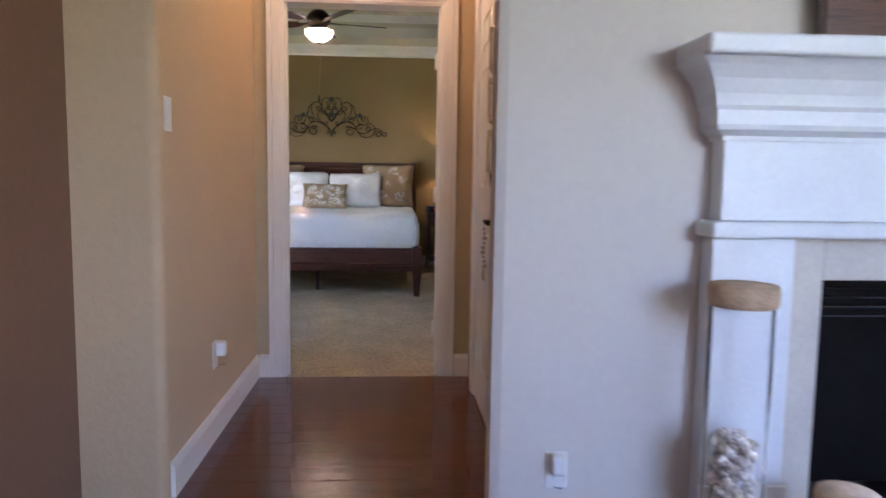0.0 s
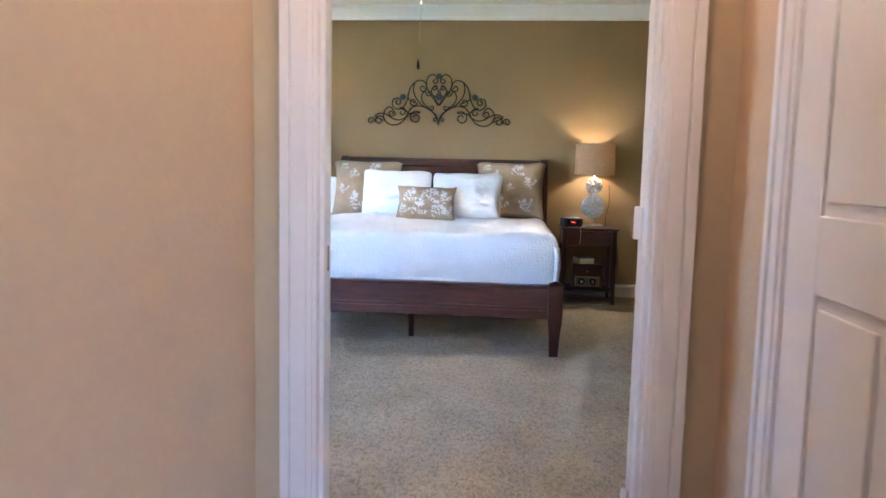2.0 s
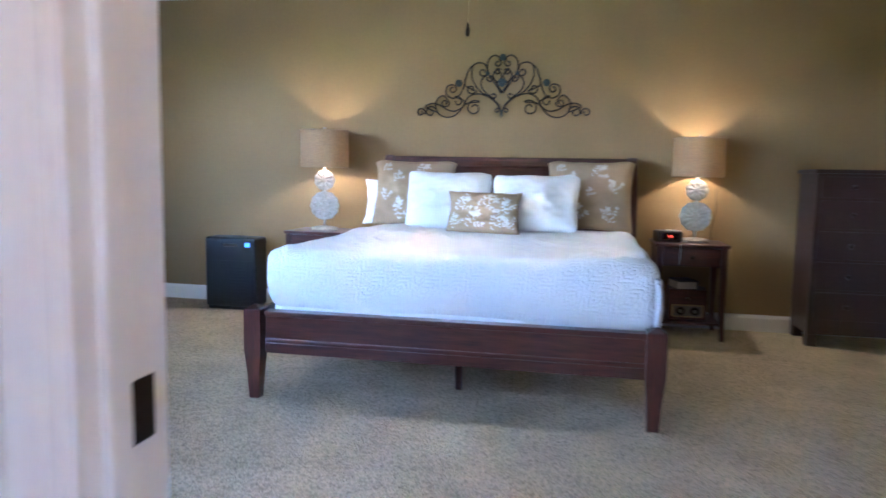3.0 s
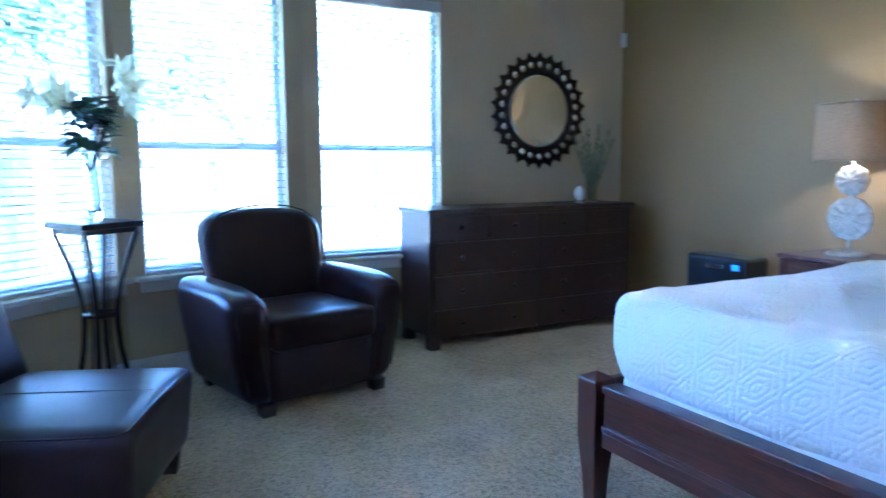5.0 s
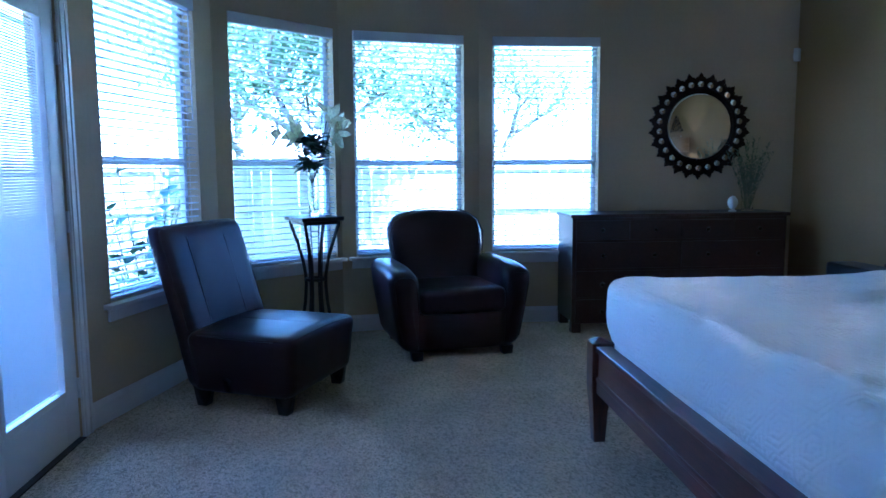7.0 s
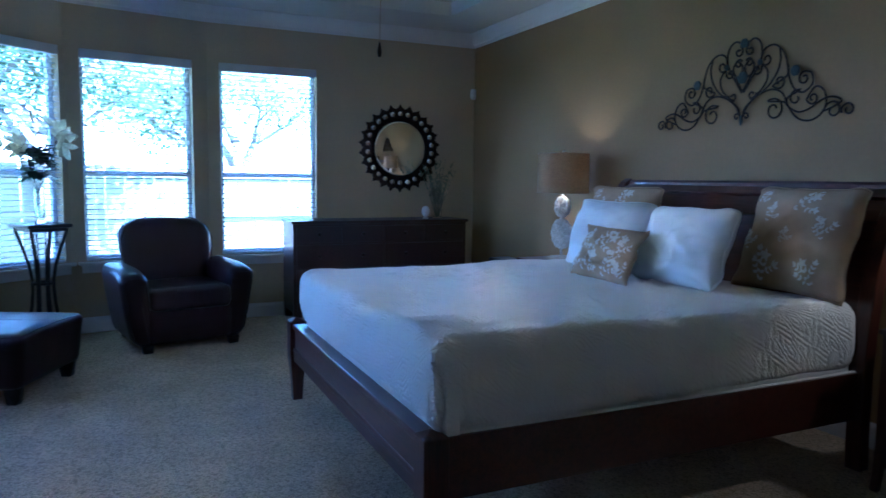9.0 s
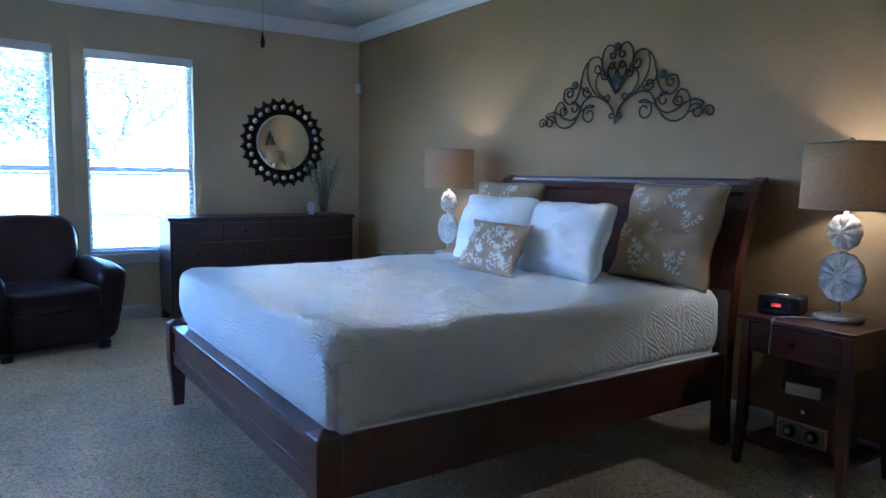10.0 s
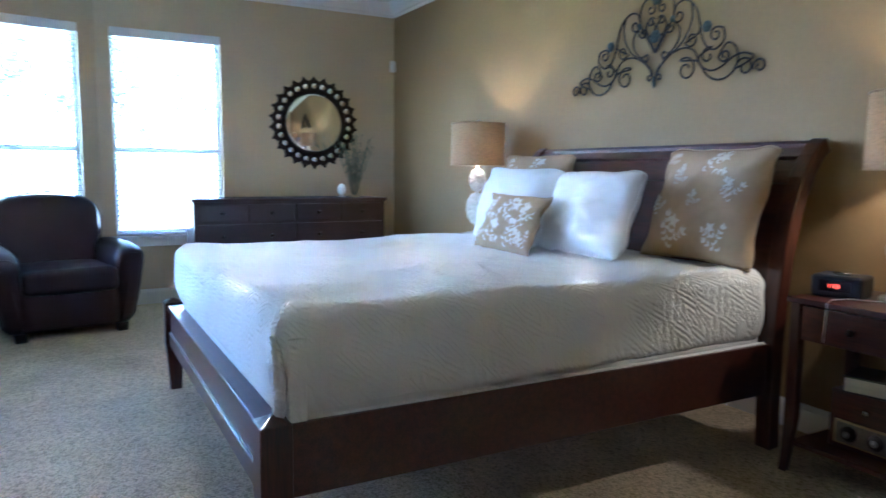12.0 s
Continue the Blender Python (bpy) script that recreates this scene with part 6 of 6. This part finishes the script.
def plaque(s, z, h, label, col):
    x, y = cor_a[0] + (cor_b[0] - cor_a[0]) * s, cor_a[1] + (cor_b[1] - cor_a[1]) * s
    p = thing("hanging_plaque", label, "picture", (x, y, z), plaque_dir)
    fr = bmesh.new()
    w = 0.15
    for x0, x1, z0, z1 in ((-w / 2, w / 2, -h / 2, -h / 2 + 0.016), (-w / 2, w / 2, h / 2 - 0.016, h / 2), (-w / 2, -w / 2 + 0.016, -h / 2 + 0.016, h / 2 - 0.016), (w / 2 - 0.016, w / 2, -h / 2 + 0.016, h / 2 - 0.016)):
        box2(x0, -0.022, z0, x1, -0.004, z1, 0.003, into=fr)
    # the wall's room face lies on the -y side here
    part("frame", fr, M_BRASS, p, "cream and gilt plaque frame")
    part("picture", box2(-w / 2 + 0.014, -0.012, -h / 2 + 0.014, w / 2 - 0.014, -0.005, h / 2 - 0.014), material("plaque_picture", col, 0.6, var=0.5, scale=25, fine=90, second=(0.55, 0.42, 0.30)), p, "faded landscape picture")
    return p


plaque(0.80, 1.385, 0.13, "small framed landscape plaque in a hanging row", (0.18, 0.10, 0.06))
plaque(0.80, 1.23, 0.13, "small framed landscape plaque in a hanging row", (0.22, 0.12, 0.09))
pl = plaque(0.80, 1.54, 0.13, "small framed landscape plaque in a hanging row", (0.16, 0.11, 0.07))
part("tassel_scroll", tube([(-0.05, -0.01, -0.378), (-0.03, -0.01, -0.405), (0.0, -0.01, -0.385), (0.0, -0.01, -0.42), (0.0, -0.01, -0.385), (0.03, -0.01, -0.405), (0.05, -0.01, -0.378)], 0.006, 6), M_IRON, pl)

MAN_X0, MAN_X1 = 1.645, 3.76
man = thing("fireplace_mantel", "white painted fireplace mantel with deep crown shelf", "fireplace", (0, 0, 0))
part("shelf", box2(MAN_X0 - 0.03, FY - 0.245, 1.488, MAN_X1 + 0.03, FY - 0.002, 1.545, 0.012, 3), M_MANTEL, man)
COVE = [(-0.01, 0.0), (0.010, 0.0), (0.012, 0.014), (0.040, 0.030), (0.046, 0.045), (0.046, 0.085), (0.054, 0.098), (0.060, 0.130), (0.078, 0.170), (0.110, 0.205), (0.134, 0.222), (-0.01, 0.222)]
cove = run_trim("crown_cove", COVE, [(MAN_X1 - 0.10, FY - 0.002), (MAN_X1 - 0.10, FY - 0.086), (MAN_X0 + 0.10, FY - 0.086), (MAN_X0 + 0.10, FY - 0.002)], 1.265, "", closed=False, mat=M_MANTEL)
cove.parent = man
for key in ("category", "kind"):
    del cove[key]
part("frieze", box2(MAN_X0 + 0.10, FY - 0.085, 1.031, MAN_X1 - 0.10, FY - 0.002, 1.484, 0.003), M_MANTEL, man)
part("lower_moulding", box2(MAN_X0 + 0.06, FY - 0.125, 0.980, MAN_X1 - 0.06, FY - 0.002, 1.030, 0.012, 3), M_MANTEL, man)
for x0, x1 in ((MAN_X0 + 0.08, MAN_X0 + 0.335), (MAN_X1 - 0.335, MAN_X1 - 0.08)):
    lg = part("pilaster", box2(x0, FY - 0.090, 0, x1, FY - 0.002, 0.979, 0.004), M_MANTEL, man)
    part("plinth", box2(x0 - 0.015, FY - 0.110, 0, x1 + 0.015, FY - 0.091, 0.22, 0.006), M_MANTEL, lg)
for x0, x1, z0, z1 in ((MAN_X0 + 0.337, FB0, 0, 0.978), (FB1, MAN_X1 - 0.337, 0, 0.978), (FB0, FB1, FBZ, 0.978)):
    part("stone_surround", box2(x0 + 0.001, FY - 0.030, z0, x1 - 0.001, FY - 0.004, z1, 0.002), M_MARBLE, man, "tan polished stone surround")
solo("firebox", pour(box2(FB0 - 0.05, FY + 0.42, -0.02, FB1 + 0.05, FY + 0.46, FBZ + 0.1), box2(FB0 - 0.05, FY + 0.141, -0.02, FB0 - 0.01, FY + 0.42, FBZ + 0.1)), M_FIREBOX, "black metal firebox", "fireplace", "structure")
for k in range(4):
    solo("firebox_louver", box2(FB0 + 0.02, FY + 0.02, FBZ - 0.05 - k * 0.03, FB1 - 0.02, FY + 0.05, FBZ - 0.035 - k * 0.03, 0.003), M_FIREBOX, "black metal louver over the firebox", "fireplace louver")
solo("framed_panel", box2(2.02, FY - 0.10, 1.547, 3.4, FY - 0.05, 2.35, 0.006), wood("dark_red_wood", (0.06, 0.02, 0.012), (0.12, 0.045, 0.02), 0.35, (3, 40, 40)), "dark red-brown wooden panel on the mantel", "panel")


def shell_jar(at, r, h, fill, label):
    j = thing("glass_jar", label, "jar", at)
    part("glass", lathe([(0.0, 0.0), (r, 0.0), (r, h), (r - 0.005, h), (r - 0.005, 0.010), (0.0, 0.010)], 36), M_GLASS, j, "tall clear glass cylinder", smooth=True).visible_shadow = False
    lid = lathe([(0.0, h), (r * 1.04, h), (r * 1.10, h + 0.012), (r * 1.12, h + 0.045), (r * 1.06, h + 0.060), (0.0, h + 0.062)], 30)
    part("lid", lid, M_BARKLID, j, "pale bark-edged wood slice lid")
    rr = random.Random(int(r * 1000))
    n = 0
    for k in range(150):
        a, q, z = rr.uniform(0, 6.283), math.sqrt(rr.uniform(0.1, 1)), rr.uniform(0.03, fill)
        s = rr.uniform(0.016, 0.026)
        q = q * (r - 0.010 - s)
        bm = lathe([(0.0, -s), (s * 0.7, -s * 0.5), (s, 0.0), (s * 0.6, s * 0.5), (0.0, s * 0.9)], 7)
        moved(bm, pose(q * math.cos(a), q * math.sin(a), z, rr.uniform(0, 180), rr.uniform(0, 180), 0) @ Matrix.Diagonal((1.0, 0.7, 1.3, 1)))
        part("shell", bm, M_SHELL, j)
    return j


shell_jar((1.758, FY - 0.22, 0.0), 0.087, 0.80, 0.43, "tall glass cylinder half full of shells with wood lid")
j = shell_jar((2.03, FY - 0.33, 0.0), 0.075, 0.24, 0.12, "short glass cylinder of shells with wood lid")
outlet((1.295, FY, 0.235), 0, "white wall outlet beside the fireplace")

# ---- outdoors ----
solo("ground", box2(-400, -400, -0.40, 400, 400, -0.30), M_GRASS, "green lawn reaching to the horizon", "ground", "structure")
solo("pavement_patio", box2(-2.6, -8.6, -0.31, -0.56, YP - THICK, -0.09, 0.01), M_CONCRETE, "pale concrete patio slab", "patio", "structure")
# house skin under the floors
solo("foundation", box2(-3.6, -5.05, -0.32, XR + 0.1, 0.12, -0.052), M_CONCRETE, "concrete house foundation", "foundation", "structure")
solo("foundation_hall", box2(HX0 - 0.44, -11.0, -0.32, 5.1, -5.28, -0.082), M_CONCRETE, "concrete house foundation", "foundation", "structure")


def eave(a, b, out, z, label):
    d = (Vector(b) - Vector(a)).normalized()
    nrm = Vector((d.y, -d.x))
    bm = bmesh.new()
    length = math.dist(a, b)
    box2(-0.15, -out - THICK, z, length + 0.15, -THICK, z + 0.10, into=bm)
    box2(-0.15, -out - THICK - 0.03, z - 0.02, length + 0.15, -out - THICK, z + 0.16, into=bm)
    ob = solo("roof_eave", bm, M_VINYL, label, "roof", "structure")
    ob.matrix_world = pose(*a, 0, 0, 0, math.degrees(math.atan2(d.y, d.x)))


eave((XL, YB), P0, 0.45, 2.62, "white boxed roof eave")
eave(P0, P1, 0.45, 2.622, "white boxed roof eave")
eave(P1, P2, 0.45, 2.624, "white boxed roof eave")
eave(P2, P3, 0.45, 2.626, "white boxed roof eave")
# patio cover: rafters with open slats
for k in range(9):
    solo("pergola_slat", box2(-3.3 + 0.33 * k, -8.4, 2.40, -3.22 + 0.33 * k, YF - THICK - 0.6, 2.44, 0.004), M_VINYL, "white patio cover slat", "patio cover", group="patio cover slats")
for yy in (-5.9, -7.1, -8.3):
    solo("pergola_beam", box2(-3.5, yy - 0.04, 2.28, -0.56, yy + 0.04, 2.40, 0.004), M_VINYL, "white patio cover beam", "patio cover", group="patio cover beams")
col = thing("patio_post", "white square patio post", "post", (-2.35, -8.2, -0.09))
part("shaft", bm_box(0, 0, 1.19, 0.16, 0.16, 2.36, 0.01), M_VINYL, col)
part("base", bm_box(0, 0, 0.06, 0.22, 0.22, 0.12, 0.01), M_VINYL, col)

# brick side wall of the hall, seen through the patio door
BXW = HX0 - 0.44
solo("wall_brick", box2(BXW - 0.10, -8.6, -0.31, BXW - 0.012, YF - THICK - 0.003, 2.85), M_MORTAR, "grey mortar bed of the brick wall", "wall", "structure")
brick_wall = bpy.data.objects["wall_brick"]
bk_me = mesh_of("brick", bm_box(0, 0, 0, 0.012, 0.195, 0.058, 0.003, 1), M_BRICK)
for r in range(27):
    for c in range(11):
        o = new("brick", bk_me)
        o.parent = brick_wall
        o.matrix_basis = pose(BXW - 0.106, YF - THICK - 0.12 - c * 0.206 - (0.103 if r % 2 else 0), -0.02 + r * 0.069)

# fence
def fence(a, b, label):
    a, b = Vector((*a, 0)), Vector((*b, 0))
    d = (b - a).normalized()
    L = (b - a).length
    f = thing("fence", label, "fence", (a.x, a.y, -0.30), math.degrees(math.atan2(d.y, d.x)))
    rr = random.Random(3)
    me = mesh_of("board", bm_box(0, 0, 0.90, 0.138, 0.018, 1.80, 0.003, 1), M_FENCE)
    n = int(L / 0.145)
    for k in range(n):
        o = new("board", me)
        o.parent = f
        o.matrix_basis = pose(k * 0.145 + 0.07, rr.uniform(-0.004, 0.004), rr.uniform(-0.012, 0.012), 0, rr.uniform(-0.5, 0.5), 0)
    for z in (0.3, 0.95, 1.6):
        part("rail", box2(0, 0.012, z, L, 0.05, z + 0.085), M_FENCE, f)
    for k in range(int(L / 2.4) + 1):
        part("post", box2(k * 2.4 - 0.045, 0.012, 0, k * 2.4 + 0.045, 0.10, 1.7), M_FENCE, f)


fence((-9.2, 5.0), (-9.2, -13.0), "weathered grey cedar board fence behind the lawn")
fence((-9.2, -13.0), (4.0, -13.0), "weathered grey cedar board fence behind the lawn")


# trees: limbs by branching, leaves in clumps
def tree(at, h, spread, leaves, seed, label, trunk=0.16, low=0.42):
    t = thing("tree", label, "tree", at, 0, group="yard trees")
    rr = random.Random(seed)
    bm = bmesh.new()
    tips = []

    def limb(p, d, ln, r, depth):
        pts = [p]
        dd = d.copy()
        for k in range(4):
            dd = (dd + Vector((rr.uniform(-0.16, 0.16), rr.uniform(-0.16, 0.16), rr.uniform(-0.02, 0.12)))).normalized()
            pts.append(pts[-1] + dd * ln / 4)
        tube(pts, [r * (1 - 0.14 * k) for k in range(5)], 7 if depth < 2 else 4, into=bm)
        if depth >= 3:
            tips.append(pts[-1])
            tips.append(pts[2])
            return
        for k in range(4 if depth == 0 else 3):
            a = rr.uniform(0, 6.283)
            nd = (dd * 0.55 + Vector((math.cos(a), math.sin(a), rr.uniform(0.05, 0.6))) * spread).normalized()
            limb(pts[rr.choice((2, 3, 4))] if depth else pts[rr.choice((3, 4))], nd, ln * rr.uniform(0.55, 0.75), r * 0.55, depth + 1)
    limb(Vector((0, 0, 0)), Vector((0, 0, 1)), h * low, trunk, 0)
    part("trunk", bm, M_BARK, t)
    verts, faces = [], []
    per = max(1, leaves // max(1, len(tips)))
    for tip in tips:
        for k in range(per):
            c = tip + Vector((rr.gauss(0, 0.30), rr.gauss(0, 0.30), rr.gauss(0, 0.24)))
            d = Vector((rr.uniform(-1, 1), rr.uniform(-1, 1), rr.uniform(-0.9, 0.4))).normalized()
            s = d.cross(Vector((rr.uniform(-1, 1), rr.uniform(-1, 1), 1))).normalized()
            ln, wd = rr.uniform(0.07, 0.13), rr.uniform(0.022, 0.04)
            i = len(verts)
            verts += [tuple(c), tuple(c + d * ln * 0.5 + s * wd), tuple(c + d * ln), tuple(c + d * ln * 0.5 - s * wd)]
            faces.append((i, i + 1, i + 2, i + 3))
    me = bpy.data.meshes.new("crown")
    me.from_pydata(verts, [], faces)
    me.materials.append(M_TREELEAF)
    o = new("crown", me)
    o.parent = t
    tagged(o, "loose green leaf crown", kind="stuff")


tree((-7.4, -4.3, -0.30), 5.2, 0.9, 8000, 21, "leafy shade tree standing on the lawn", 0.15)
tree((-10.6, -1.2, -0.30), 5.6, 0.9, 7000, 22, "leafy tree behind the cedar fence")
tree((-11.5, -6.4, -0.30), 6.2, 0.9, 7000, 23, "leafy tree behind the cedar fence")
tree((-6.8, -11.0, -0.30), 5.4, 0.9, 5000, 24, "leafy tree at the end of the lawn")
tree((-11.0, 3.6, -0.30), 5.2, 0.9, 5000, 25, "leafy tree behind the cedar fence")

# shrub by the bay window
shrub = thing("shrub", "broad-leaved green shrub growing outside the bay window", "shrub", (-3.12, -5.22, -0.30))
rr = random.Random(8)
for k in range(15):
    a = rr.uniform(0, 6.283)
    h = rr.uniform(1.0, 1.75)
    tip = Vector((0.40 * math.cos(a) * rr.uniform(0.3, 1.3), 0.35 * math.sin(a), h))
    mid = Vector((tip.x * 0.3, tip.y * 0.3, h * 0.55))
    bm = bmesh.new()
    base = Vector((0.05 * math.cos(a), 0.05 * math.sin(a), 0))
    line = [(1 - q) ** 2 * base + 2 * q * (1 - q) * mid + q * q * tip for q in [i / 8 for i in range(9)]]
    tube(line, [0.010 - 0.0009 * i for i in range(9)], 5, into=bm)
    for j in range(12):
        q = 0.35 + 0.65 * j / 11
        p = (1 - q) ** 2 * base + 2 * q * (1 - q) * mid + q * q * tip
        leaf_into(bm, p + Vector((rr.uniform(-0.02, 0.02), rr.uniform(-0.02, 0.02), 0)), Vector((rr.uniform(-1, 1), rr.uniform(-1, 1), rr.uniform(-0.4, 0.6))), rr.uniform(0.09, 0.13), rr.uniform(0.040, 0.058), curl=0.15)
    part("branch", bm, M_LEAF, shrub)

# ---- hall planks, laid across the walker's way ----
floor = bpy.data.objects["floor"]
rr = random.Random(2)
plank_meshes = {}
y = HY - 0.008
row = 0
PW = 0.127
while y - PW > -10.85:
    x = HX0 - 0.285 if y < HEND else HX0 - 0.0
    xe = 4.98 if y < FY else HX1
    first = True
    while x < xe - 0.02:
        ln = rr.choice((1.2, 1.5, 1.8, 2.1))
        if first:
            ln *= rr.choice((0.4, 0.6, 0.9))
            first = False
        ln = round(min(ln, xe - x), 3)
        key = ln
        if key not in plank_meshes:
            plank_meshes[key] = mesh_of("plank", bm_box(0, 0, 0, ln - 0.0008, PW - 0.0008, 0.012, 0.0014, 1), M_FLOORWOOD)
        o = new("plank", plank_meshes[key])
        o.parent = floor
        o.matrix_basis = pose(x + ln / 2, y - PW / 2, -0.006)
        x += ln
    y -= PW
    row += 1
